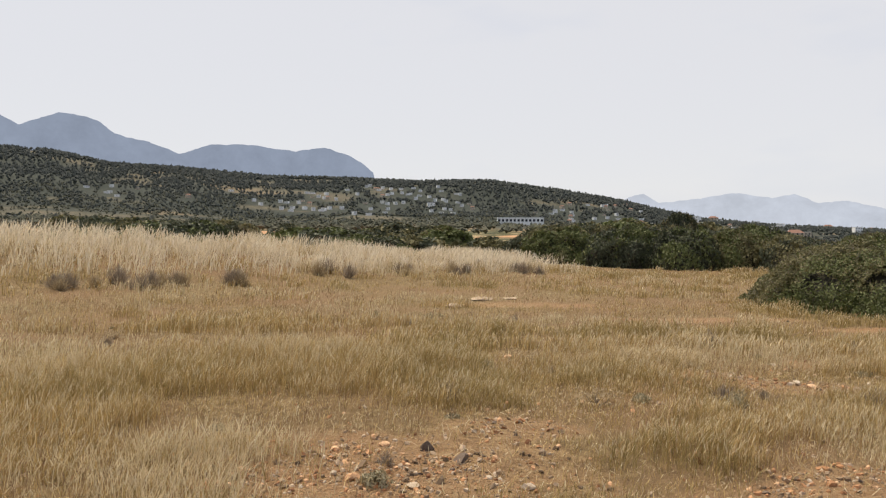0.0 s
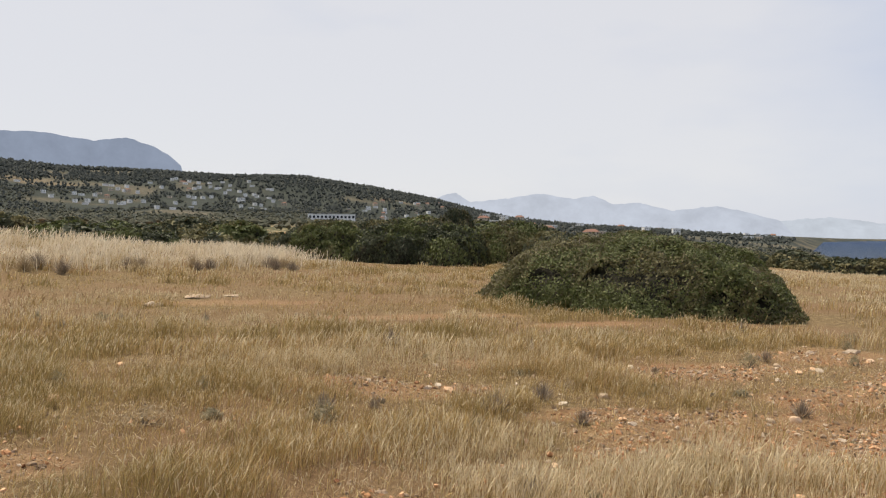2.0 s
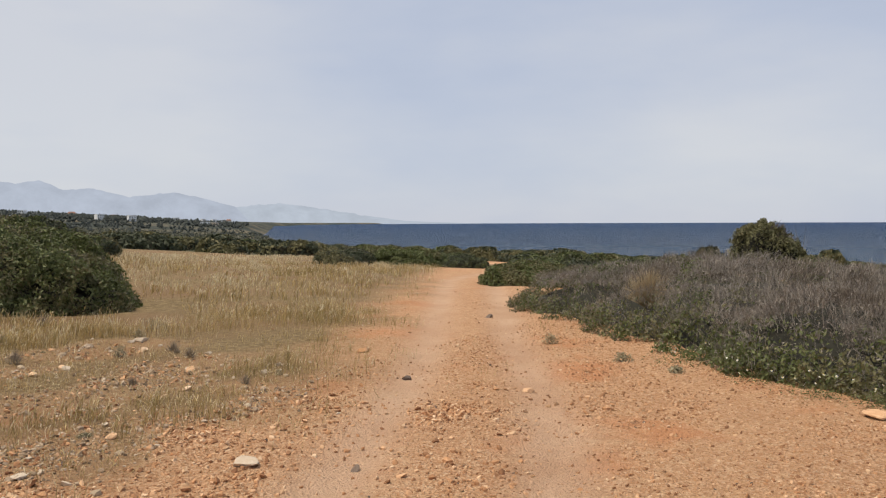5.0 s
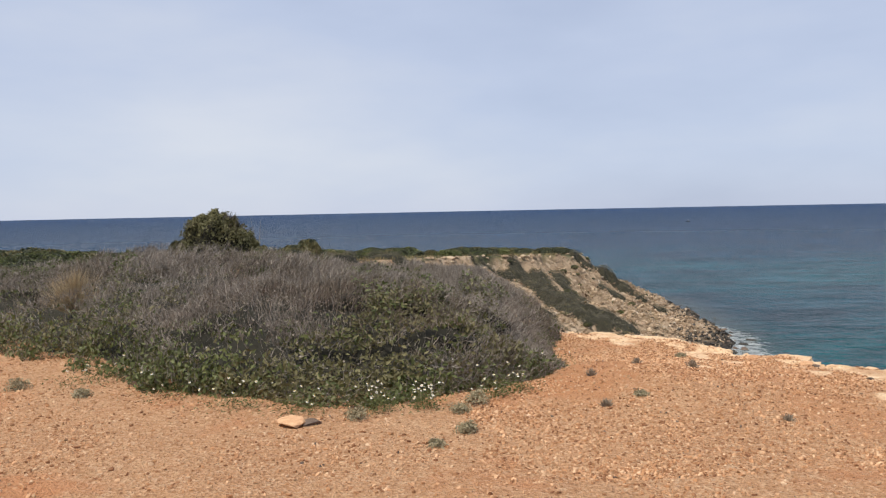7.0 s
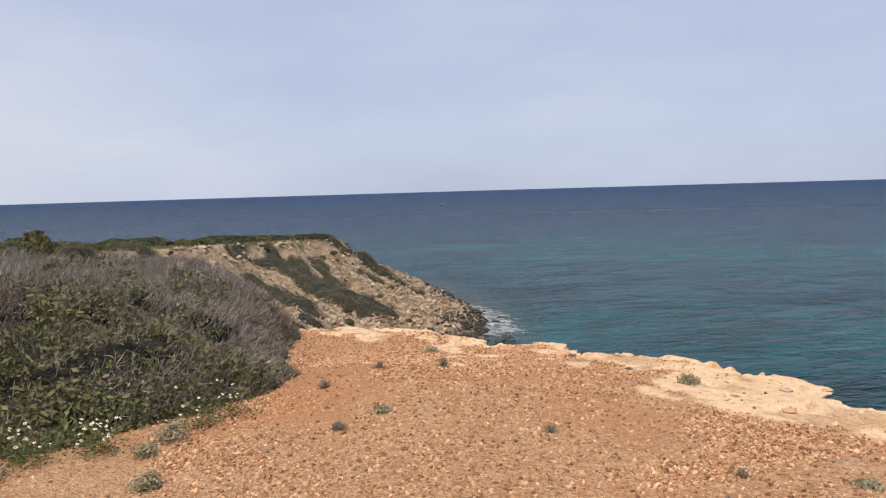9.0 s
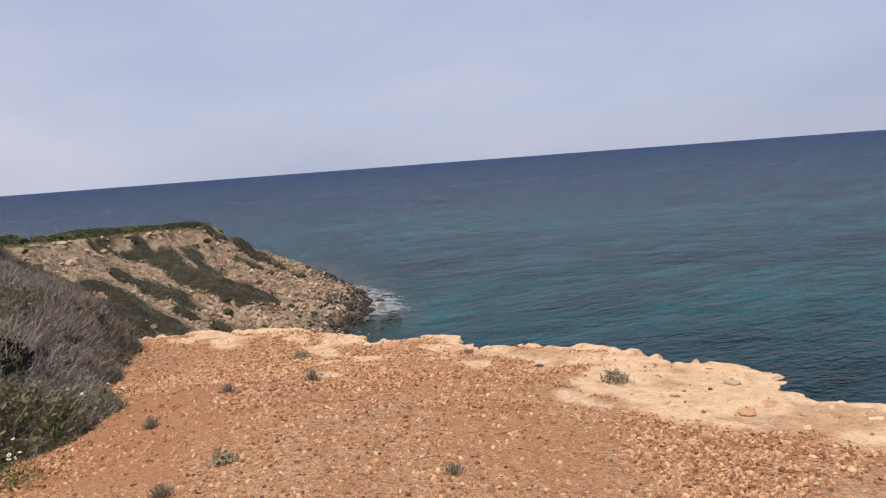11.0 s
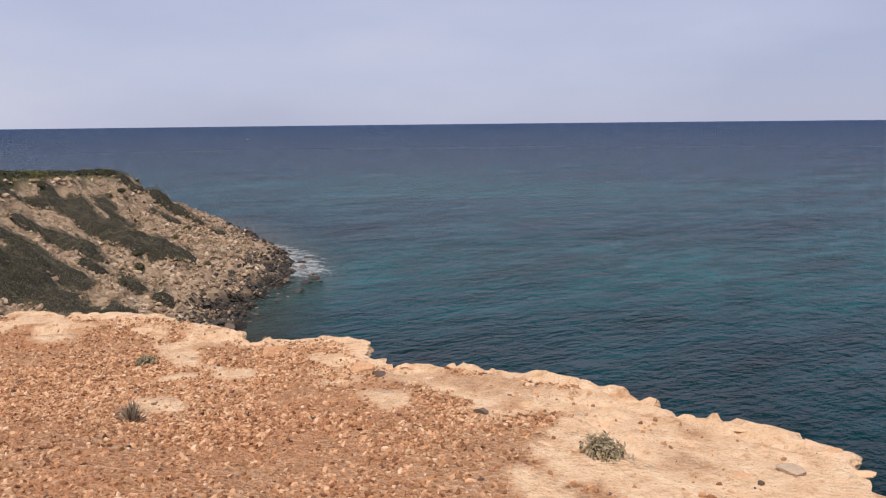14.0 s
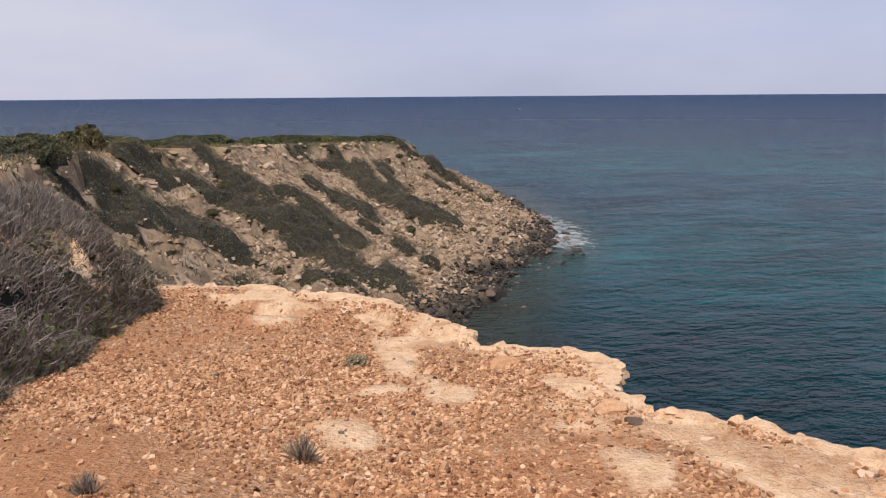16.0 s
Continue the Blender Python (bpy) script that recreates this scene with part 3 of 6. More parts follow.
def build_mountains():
    """Far ranges as folded backdrop ridges; haze is painted in as a glowing tint."""
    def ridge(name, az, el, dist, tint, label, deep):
        m, n, l, b = material(name + "_haze_glow", 1.0, 0.0)
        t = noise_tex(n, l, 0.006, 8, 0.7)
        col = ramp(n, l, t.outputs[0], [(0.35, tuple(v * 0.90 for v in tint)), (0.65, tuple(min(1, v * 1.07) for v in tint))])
        # the ridges glow in their haze tint; the sun doesn't shade them
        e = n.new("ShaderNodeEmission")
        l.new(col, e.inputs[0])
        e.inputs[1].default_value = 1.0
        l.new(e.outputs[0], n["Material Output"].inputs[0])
        a = np.linspace(az[0], az[-1], 420)
        h = np.interp(a, az, el) + climb(a)
        h = h + 0.075 * fbm(a * 2.2, a * 0, 6, 91) * smooth(0.05, 0.5, h)
        rows = []
        for k, (q, out) in enumerate(((0.0, 0), (0.35, 30), (0.7, 80), (1.0, 160), (0.7, 330))):
            d = dist + out + deep * fbm(a * 0.6 + 4 * k, a * 0 + k, 3, 95) * (0 < k)
            hh = (dist + out) * np.tan(np.radians(h)) * q + 1.9 * q - 25 * (q == 0)
            rows.append(np.stack([np.sin(np.radians(a)) * d, np.cos(np.radians(a)) * d, hh], -1))
        v = np.concatenate(rows)
        k, w = len(rows), len(a)
        idx = np.arange(k * w).reshape(k, w)
        f = np.stack([idx[:-1, :-1], idx[:-1, 1:], idx[1:, 1:], idx[1:, :-1]], -1).reshape(-1, 4)
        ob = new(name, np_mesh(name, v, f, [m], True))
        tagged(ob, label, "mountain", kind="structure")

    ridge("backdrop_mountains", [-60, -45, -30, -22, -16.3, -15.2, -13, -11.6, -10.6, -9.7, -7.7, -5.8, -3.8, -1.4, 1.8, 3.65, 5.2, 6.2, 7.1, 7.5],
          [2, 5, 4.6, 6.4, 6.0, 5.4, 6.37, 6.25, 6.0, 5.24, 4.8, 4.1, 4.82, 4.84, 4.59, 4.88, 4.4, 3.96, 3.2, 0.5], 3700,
          (0.245, 0.300, 0.415), "limestone mountain range with rounded peaks, blue haze painted in", 60)
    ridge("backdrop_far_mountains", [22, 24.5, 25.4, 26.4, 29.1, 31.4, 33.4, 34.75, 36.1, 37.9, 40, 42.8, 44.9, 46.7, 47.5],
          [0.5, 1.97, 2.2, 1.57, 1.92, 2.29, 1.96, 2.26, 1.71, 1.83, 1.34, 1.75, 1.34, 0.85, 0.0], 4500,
          (0.495, 0.555, 0.675), "mountains far along the coast, pale haze painted in", 40)
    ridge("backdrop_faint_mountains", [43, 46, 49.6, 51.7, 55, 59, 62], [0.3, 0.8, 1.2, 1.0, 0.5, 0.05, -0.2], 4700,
          (0.52, 0.585, 0.69), "faint mountains with sea haze painted into their colour", 30)


ground = build_ground()
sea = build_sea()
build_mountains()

# ---------------------------------------------------------------- foliage
LEAF_GREEN = leafy("lentisk_leaves", (0.052, 0.060, 0.018), (0.104, 0.120, 0.037), (0.20, 0.215, 0.08), 0.55, 0.2)
LEAF_OLIVE = leafy("olive_leaves", (0.08, 0.07, 0.03), (0.15, 0.135, 0.058), (0.25, 0.22, 0.105), 0.6, 0.2)
LEAF_DARK = leafy("dark_leaves", (0.028, 0.034, 0.018), (0.055, 0.064, 0.032), (0.105, 0.11, 0.06), 0.6, 0.15)
TWIG_GREY = leafy("grey_twigs", (0.12, 0.10, 0.082), (0.25, 0.212, 0.175), (0.42, 0.365, 0.31), 0.85, 0.0)
TWIG_BROWN = leafy("brown_twigs", (0.07, 0.05, 0.036), (0.15, 0.115, 0.085), (0.25, 0.205, 0.16), 0.9, 0.0)
# near-black filler that paints the shade inside bushes and blocks the view through
SHADE_CORE = leafy("painted_inner_shade", (0.022, 0.02, 0.014), (0.035, 0.032, 0.02), (0.05, 0.045, 0.03), 0.95, 0.0)


def unit(v):
    return v / np.maximum(np.linalg.norm(v, axis=-1, keepdims=True), 1e-9)


def dome_points(count, rx, ry, h, seed, g, rugged=0.16):
    """Random points on a lumpy dome, with outward ways. The outline waves."""
    th = g.uniform(0, 2 * np.pi, count)
    up = g.uniform(0.0, 1.0, count) ** 0.8
    edge = 1 + 0.16 * fbm(np.cos(th) * 1.7 + 5, np.sin(th) * 1.7, 3, seed)
    ph = up * np.pi / 2
    n = np.stack([np.cos(ph) * np.cos(th), np.cos(ph) * np.sin(th), np.sin(ph)], -1)
    lump = 1 + rugged * fbm(n[:, 0] * 3.2 + seed, n[:, 1] * 3.2 + n[:, 2] * 2.3, 4, seed + 3) * 1.6
    body = np.sign(n) * np.abs(n) ** np.array([0.85, 0.85, 0.8])
    p = body * np.stack([rx * edge, ry * edge, np.full(count, h)], -1) * lump[:, None]
    return p, unit(n / np.array([rx, ry, h]))


def leaves_at(p, n, size, g, tilt=0.8, slim=0.5):
    """One small pointed leaf per place."""
    k = len(p)
    a = unit(np.cross(n, g.normal(size=(k, 3))))
    nn = unit(n + tilt * g.normal(size=(k, 3)))
    a = unit(a + 0.5 * g.normal(size=(k, 3)))
    b = unit(np.cross(nn, a))
    s = size * g.uniform(0.6, 1.35, (k, 1))
    v = np.stack([p - a * s, p + b * s * slim + nn * s * 0.15, p + a * s, p - b * s * slim + nn * s * 0.15], 1).reshape(-1, 3)
    return v, np.arange(4 * k).reshape(-1, 4)


def twigs_at(p, way, length, width, g):
    """Thin tapered three-cornered twigs."""
    k = len(p)
    L = length * g.uniform(0.55, 1.35, (k, 1))
    side = unit(np.cross(way, g.normal(size=(k, 3)))) * width * g.uniform(0.6, 1.4, (k, 1))
    bend = unit(way + 0.25 * g.normal(size=(k, 3)))
    mid = p + way * L * 0.5
    v = np.stack([p - side, p + side, mid + side * 0.7, mid + bend * L * 0.5, mid - side * 0.7], 1).reshape(-1, 3)
    b = np.arange(k)[:, None] * 5
    f = np.concatenate([b + np.array([[0, 1, 2]]), b + np.array([[0, 2, 4]]), b + np.array([[4, 2, 3]])])
    return v, f


def tri(f):
    return np.concatenate([f[:, [0, 1, 2]], f[:, [0, 2, 3]]])


def merge(pieces):
    vs, fs, ms, at = [], [], [], 0
    for v, f, slot in pieces:
        f = tri(f) if f.shape[1] == 4 else f
        vs.append(v)
        fs.append(f + at)
        ms.append(np.full(len(f), slot))
        at += len(v)
    return np.concatenate(vs), np.concatenate(fs), np.concatenate(ms)


def core_dome(rx, ry, h, seed, scale=0.86):
    a = np.linspace(0, 2 * np.pi, 40, endpoint=False)
    rows = []
    for ph in np.radians([-8, 10, 25, 42, 60, 76]):
        n = np.stack([np.cos(ph) * np.cos(a), np.cos(ph) * np.sin(a), np.full(40, np.sin(ph))], -1)
        edge = 1 + 0.16 * fbm(np.cos(a) * 1.7 + 5, np.sin(a) * 1.7, 3, seed)
        lump = 1 + 0.16 * 1.6 * fbm(n[:, 0] * 3.2 + seed, n[:, 1] * 3.2 + n[:, 2] * 2.3, 4, seed + 3)
        body = np.sign(n) * np.abs(n) ** np.array([0.85, 0.85, 0.8])
        rows.append(body * np.stack([rx * edge, ry * edge, np.full(40, h)], -1) * lump[:, None] * scale)
    v = np.concatenate(rows + [np.array([[0, 0, h * scale]])])
    idx = np.arange(240).reshape(6, 40)
    nxt = np.roll(idx, -1, 1)
    f = tri(np.stack([idx[:-1], nxt[:-1], nxt[1:], idx[1:]], -1).reshape(-1, 4))
    cap = np.stack([idx[5], nxt[5], np.full(40, 240)], -1)
    return v, np.concatenate([f, cap])


def shrub(name, label, rx, ry, h, seed, leaves, leaf, mats, twigs=0, twig=0.3, shares=(0.6, 0.4), category="shrub", group=""):
    """A rounded bush: a dark core painted as inner shade, and a skin of leaves and twig ends. At the origin; place it
    after.
    """
    g = np.random.default_rng(seed)
    top = tagged(new(name), label, category, group)
    v, f = core_dome(rx, ry, h, seed)
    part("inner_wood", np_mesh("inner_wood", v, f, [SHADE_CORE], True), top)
    pieces = []
    p, n = dome_points(leaves, rx, ry, h, seed, g)
    p = p - n * g.uniform(0, 0.12, (leaves, 1)) * h + 0.3 * leaf * g.normal(size=p.shape)
    v, f = leaves_at(p, n, leaf, g)
    zone = fbm(p[:, 0] * 1.1 + seed, p[:, 1] * 1.1 + p[:, 2], 3, seed + 8) + g.normal(size=leaves) * 0.15
    slot = np.where(zone > (0.5 - shares[0]) * 0.9, 0, 1)
    for k in (0, 1):
        some = np.nonzero(slot == k)[0]
        if len(some):
            vv = v.reshape(-1, 4, 3)[some].reshape(-1, 3)
            pieces.append((vv, np.arange(4 * len(some)).reshape(-1, 4), k))
    v, f, s = merge(pieces)
    part("foliage", np_mesh("foliage", v, f, list(mats), False, s), top, kind="stuff")
    if twigs:
        p, n = dome_points(twigs, rx * 0.97, ry * 0.97, h * 0.97, seed, g)
        v, f = twigs_at(p - n * twig * 0.4, unit(n + np.array([0.1, -0.1, 0.7]) + 0.35 * g.normal(size=n.shape)), twig, 0.008, g)
        part("twig_layer", np_mesh("twig_layer", v, f, [TWIG_BROWN]), top, kind="stuff")
    return top


def place(ob, x, y, turn=0.0, sink=0.06, size=(1, 1, 1)):
    ob.location = (x, y, float(ground_z(x, y)) - sink)
    ob.rotation_euler = (0, 0, radians(turn))
    ob.scale = size
    return ob

# ---------------------------------------------------------------- rock rim of the near cliff
def along(line, step):
    pts = np.array(line, float)
    seg = np.r_[0, np.cumsum(np.hypot(*np.diff(pts, axis=0).T))]
    u = np.arange(0, seg[-1], step)
    return np.stack([np.interp(u, seg, pts[:, 0]), np.interp(u, seg, pts[:, 1])], -1), u


def rim_base(x, y):
    """Height of the clifftop as if it ran on past the brink."""
    return plateau(x, y) - 0.26 * smooth(14.6, 18.6, x) * smooth(3.0, -1.0, y) + 0.035 * fbm(x / 1.4, y / 1.4, 4, 31)


def rim_layer(x, y):
    """Steps and knobs of the rock."""
    return np.clip(0.024 * np.round(3.4 * fbm(x / 0.6, y / 0.4, 3, 104)), -0.03, 0.012) + 0.014 * fbm(x / 0.13, y / 0.13, 4, 105) - 0.006 - 0.035 * smooth(0.10, 0.0, np.abs(fbm(x / 0.75, y / 0.5, 3, 107)))


def rim_top(x, y, dc):
    """Height of the walkable top near the brink."""
    q = np.clip(dc / 0.8, 0, 1)
    return np.maximum(ground_z(x, y), rim_base(x, y) + 0.005 + rim_layer(x, y) * (1 - q) - 0.09 * smooth(0.72, 1.0, q))


def build_rim():
    line = [p for p in CREST if 6 < p[0] < 24]
    p, u = along(line, 0.025)
    t = np.gradient(p, axis=0)
    t = np.stack([np.convolve(np.pad(t[:, k], 8, mode="edge"), np.ones(17) / 17, "valid") for k in (0, 1)], -1)
    t = unit2(t)
    inland = np.stack([-t[:, 1], t[:, 0]], -1)
    jag = 0.02 + 0.03 * fbm(u / 0.14, u * 0, 4, 101) + 0.035 * np.round(3.0 * fbm(u / 0.35, u * 0 + 3, 3, 102))
    width = 0.85 + 0.5 * fbm(u / 1.7, u * 0 + 9, 3, 103)
    # across: from the inland end over the top to the lip, then down the face
    top = np.linspace(1, 0, 26)
    rows, flags = [], []
    for q in top:
        off = jag * (1 - q) + q * np.maximum(0.5, width)
        xy = p + inland * off[:, None]
        x, y = xy.T
        layer = rim_layer(x, y)
        z = rim_base(x, y) + 0.005 + layer * (1 - q) - 0.09 * smooth(0.72, 1.0, q)
        rows.append(np.stack([x, y, z], -1))
    lip = rows[-1]
    for k, (drop, out) in enumerate(((0.02, 0.01), (0.06, 0.015), (0.075, -0.07), (0.13, -0.10), (0.15, -0.02), (0.24, 0.0), (0.26, -0.10), (0.32, -0.14), (0.42, -0.02), (0.6, 0.05), (0.9, 0.02), (1.5, 0.25), (2.6, 0.5), (5, 0.9), (9, 1.3))):
        o = -out + 0.08 * fbm(u / 0.35, u * 0 + k * 0.7, 4, 110) * (1 + drop * 0.4)
        v = lip + np.concatenate([inland * o[:, None], np.full((len(u), 1), -drop)], 1)
        rows.append(v)
    v = np.concatenate(rows)
    k, w = len(rows), len(u)
    idx = np.arange(k * w).reshape(k, w)
    f = np.stack([idx[:-1, :-1], idx[:-1, 1:], idx[1:, 1:], idx[1:, :-1]], -1).reshape(-1, 4)
    me = np_mesh("clifftop_ledge", v, f[:, ::-1], [GROUND], False)
    X, Y, Z = v.T
    pocket = smooth(0.10, 0.32, fbm(X / 0.55, Y / 0.55, 4, 73)) * (np.repeat(np.r_[top, np.zeros(k - len(top))], w) > 0.12)
    inner = smooth(0.8, 1.0, np.repeat(np.r_[top, np.zeros(k - len(top))], w) + 0.25 * fbm(X / 0.4, Y / 0.4, 3, 74))
    cross = np.repeat(np.r_[top, np.zeros(k - len(top))], w)
    lip_rock = smooth(0.55, 0.25, cross + 0.3 * fbm(X / 0.5, Y / 0.5, 3, 75))
    attribute(me, "slope", smooth(20.4, 21.0, X))
    attribute(me, "ledge", np.clip(np.maximum(slabs(X, Y), lip_rock) - 0.55 * pocket, 0, 1) * (1 - inner * (1 - slabs(X, Y))))
    tagged(new("clifftop_ledge", me), "pale weathered limestone ledge along the cliff edge", "rock ledge", kind="structure")


def unit2(t):
    return t / np.maximum(np.hypot(t[:, 0], t[:, 1]), 1e-9)[:, None]


build_rim()
from mathutils.bvhtree import BVHTree
rim_me = bpy.data.objects["clifftop_ledge"].data
rim_tree = BVHTree.FromPolygons([v.co[:] for v in rim_me.vertices], [p.vertices[:] for p in rim_me.polygons])


def stand_z(x, y):
    """Height of the surface one would stand on near the brink: ground or rock rim."""
    z = ground_z(x, y)
    out = []
    for a, b, c in zip(x, y, z):
        hit = rim_tree.ray_cast(Vector((a, b, 3.0)), Vector((0, 0, -1)))[0]
        out.append(max(c, hit.z) if hit is not None else c)
    return np.array(out)


# ---------------------------------------------------------------- lobed bushes
def lobe_height(x, y, lobes):
    z = np.zeros(np.shape(x))
    for cx, cy, r, h in lobes:
        d = np.clip(1 - ((x - cx) ** 2 + (y - cy) ** 2) / r ** 2, 0, 1)
        z = np.maximum(z, h * d ** 0.55)
    return z


def hummocks(lobes, count, seed, wide=(0.35, 0.85), lift=0.14):
    """The same domes with small rounded crowns rising from them."""
    g = np.random.default_rng(seed)
    out = list(lobes)
    while len(out) < len(lobes) + count:
        cx, cy, r, h = lobes[int(g.integers(len(lobes)))]
        own = g.uniform(*wide)
        a, q = g.uniform(0, 2 * math.pi), (1 - 0.9 * own / max(r, own)) * math.sqrt(g.uniform(0, 1))
        x, y = cx + r * q * math.cos(a), cy + r * q * math.sin(a)
        out.append((x, y, own, float(lobe_height(np.array(x), np.array(y), lobes)) * g.uniform(0.85, 1.0) + lift * g.uniform(0.3, 1.2)))
    return out


def lobe_points(count, lobes, g, seed, rugged=0.27, lush=None):
    w = np.array([l[2] ** 2 * (lush(l[0], l[1]) if lush else 1.0) for l in lobes])
    which = g.choice(len(lobes), int(count * 2.4), p=w / w.sum())
    L = np.array(lobes)[which]
    th = g.uniform(0, 2 * np.pi, len(L))
    q = np.sqrt(g.uniform(0, 1, len(L)))
    q = np.where(g.uniform(0, 1, len(L)) < 0.4, 1 - 0.18 * g.uniform(0, 1, len(L)) ** 2, q)
    x, y = L[:, 0] + L[:, 2] * q * np.cos(th), L[:, 1] + L[:, 2] * q * np.sin(th)
    own = L[:, 3] * np.clip(1 - q * q, 0, 1) ** 0.55
    skin = lobe_height(x, y, lobes)
    keep = own >= skin * 0.80 - 0.02
    x, y, z, own, q, L = x[keep][:count], y[keep][:count], skin[keep][:count], own[keep][:count], q[keep][:count], L[keep][:count]
    # the steep skirt is filled down to the ground
    skirt = (q > 0.80) & (own >= 0.97 * z - 0.02)
    z = np.where(skirt, z * g.uniform(0.1, 1.0, len(z)), z)
    n = unit(np.stack([(x - L[:, 0]) / L[:, 2], (y - L[:, 1]) / L[:, 2], 0.25 + 1.1 * (1 - q)], -1))
    lump = rugged * (1.4 * fbm(x * 0.9 + z, y * 0.9 - z, 3, seed) + 0.8 * fbm(x * 2.6 - z, y * 2.6 + z, 3, seed + 1)) * np.minimum(1, L[:, 2] / 2)
    p = np.stack([x, y, z], -1) + n * lump[:, None]
    return p, n, q


def lobe_core(lobes, seed, shrink=0.74, step=0.22):
    xs = [l[0] - l[2] for l in lobes] + [l[0] + l[2] for l in lobes]
    ys = [l[1] - l[2] for l in lobes] + [l[1] + l[2] for l in lobes]
    gx, gy = np.arange(min(xs), max(xs) + step, step), np.arange(min(ys), max(ys) + step, step)
    X, Y = np.meshgrid(gx, gy)
    small = [(a, b, r * 0.88, h * shrink) for a, b, r, h in lobes]
    Z = lobe_height(X, Y, small) * (1 + 0.1 * fbm(X, Y, 3, seed)) - 0.05
    idx = np.arange(X.size).reshape(X.shape)
    f = np.stack([idx[:-1, :-1], idx[:-1, 1:], idx[1:, 1:], idx[1:, :-1]], -1).reshape(-1, 4)
    zf = Z.ravel()[f].max(1)
    f = f[zf > 0]
    used, inv = np.unique(f, return_inverse=True)
    v = np.stack([X, Y, Z], -1).reshape(-1, 3)[used]
    return v, inv.reshape(-1, 4)


def lobed_bush(name, label, at, lobes, seed, coats, category="shrub", lush=None, core=0.74):
    """A broad bush from overlapping domes. coats: rows of (kind, part name, count, size, materials, chooser)."""
    g = np.random.default_rng(seed)
    top = tagged(new(name), label, category)
    base = float(ground_z(at[0], at[1]))
    top.location = (at[0], at[1], base - 0.05)
    local = [(x - at[0], y - at[1], r, h) for x, y, r, h in lobes]
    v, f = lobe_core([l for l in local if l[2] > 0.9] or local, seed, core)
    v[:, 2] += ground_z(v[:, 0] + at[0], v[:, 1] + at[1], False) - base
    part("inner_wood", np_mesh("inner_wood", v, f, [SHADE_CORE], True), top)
    for kind, called, count, size, mats, choose in coats:
        p, n, q = lobe_points(count, local, g, seed, lush=lush)
        lift = ground_z(p[:, 0] + at[0], p[:, 1] + at[1], False) - base
        keep, slot = choose(p, q, g)
        p, n, lift, slot = p[keep], n[keep], lift[keep], slot[keep]
        p[:, 2] += lift
        if kind == "leaf":
            p = p - n * g.uniform(-0.05, 0.16, (len(p), 1))
            v, f = leaves_at(p, n, size, g)
            f, slots = tri(f), np.tile(slot, 2)
        else:
            way = unit(n * 0.7 + np.array([0.16, -0.16, 0.6]) + 0.5 * g.normal(size=n.shape))
            v, f = twigs_at(p - way * size * 0.35, way, size, max(0.0029, size * 0.045 if size > 0.35 else 0), g)
            slots = np.tile(slot, 3)
        part(called, np_mesh(called, v, f, list(mats), False, slots), top, kind="stuff")
    return top


def everywhere(share):
    def choose(p, q, g):
        zone = fbm(p[:, 0] * 0.9, p[:, 1] * 0.9 + p[:, 2], 3, 5) + 0.2 * g.normal(size=len(p))
        return np.ones(len(p), bool), (zone > share).astype(int)
    return choose


lobed_bush("lentisk_bush", "large rounded dark green evergreen bush on dry grass", (16.0, 19.2),
           hummocks([(15.0, 20.9, 2.6, 1.5), (16.2, 19.4, 3.0, 1.72), (16.5, 18.0, 2.05, 1.25), (16.5, 17.0, 1.2, 0.7), (14.2, 22.3, 1.5, 0.9), (17.2, 19.9, 2.5, 1.55)], 60, 88, (0.35, 0.75), 0.17),
           3, [("leaf", "foliage", 170000, 0.037, (LEAF_GREEN, LEAF_OLIVE), everywhere(0.2)),
               ("twig", "twig_layer", 9000, 0.24, (TWIG_BROWN, TWIG_GREY), everywhere(0.25))])


def low_green(p, q, g):
    """Leaves where the skirt is low, and in a few patches higher up."""
    zone = fbm(p[:, 0] * 0.8 + 3, p[:, 1] * 0.8, 4, 15)
    keep = (p[:, 2] + 0.12 * g.normal(size=len(p)) < 0.60 + 0.5 * zone - 0.42 * smooth(-0.8, -2.2, p[:, 1])) | (zone > 0.22)
    shade = fbm(p[:, 0] * 1.6, p[:, 1] * 1.6 + 2 * p[:, 2], 3, 16) + 0.2 * g.normal(size=len(p))
    return keep, np.where(shade > 0.08, 1, 0)


def high_grey(p, q, g):
    zone = fbm(p[:, 0] * 0.8 + 3, p[:, 1] * 0.8, 4, 15)
    keep = (p[:, 2] + 0.12 * g.normal(size=len(p)) > 0.44 + 0.45 * zone - 0.5 * smooth(-0.8, -2.2, p[:, 1])) & (zone < 0.5)
    keep |= (g.uniform(0, 1, len(p)) < 0.2) | (p[:, 1] < -2.3)
    shade = fbm(p[:, 0] * 1.2, p[:, 1] * 1.2, 3, 18) + 0.25 * g.normal(size=len(p))
    gaps = fbm(p[:, 0] * 2.1, p[:, 1] * 2.1 + p[:, 2], 3, 19)
    keep &= (gaps > -0.18) | (g.uniform(0, 1, len(p)) < 0.35)
    return keep, np.where(shade > 0.25, 1, 0)


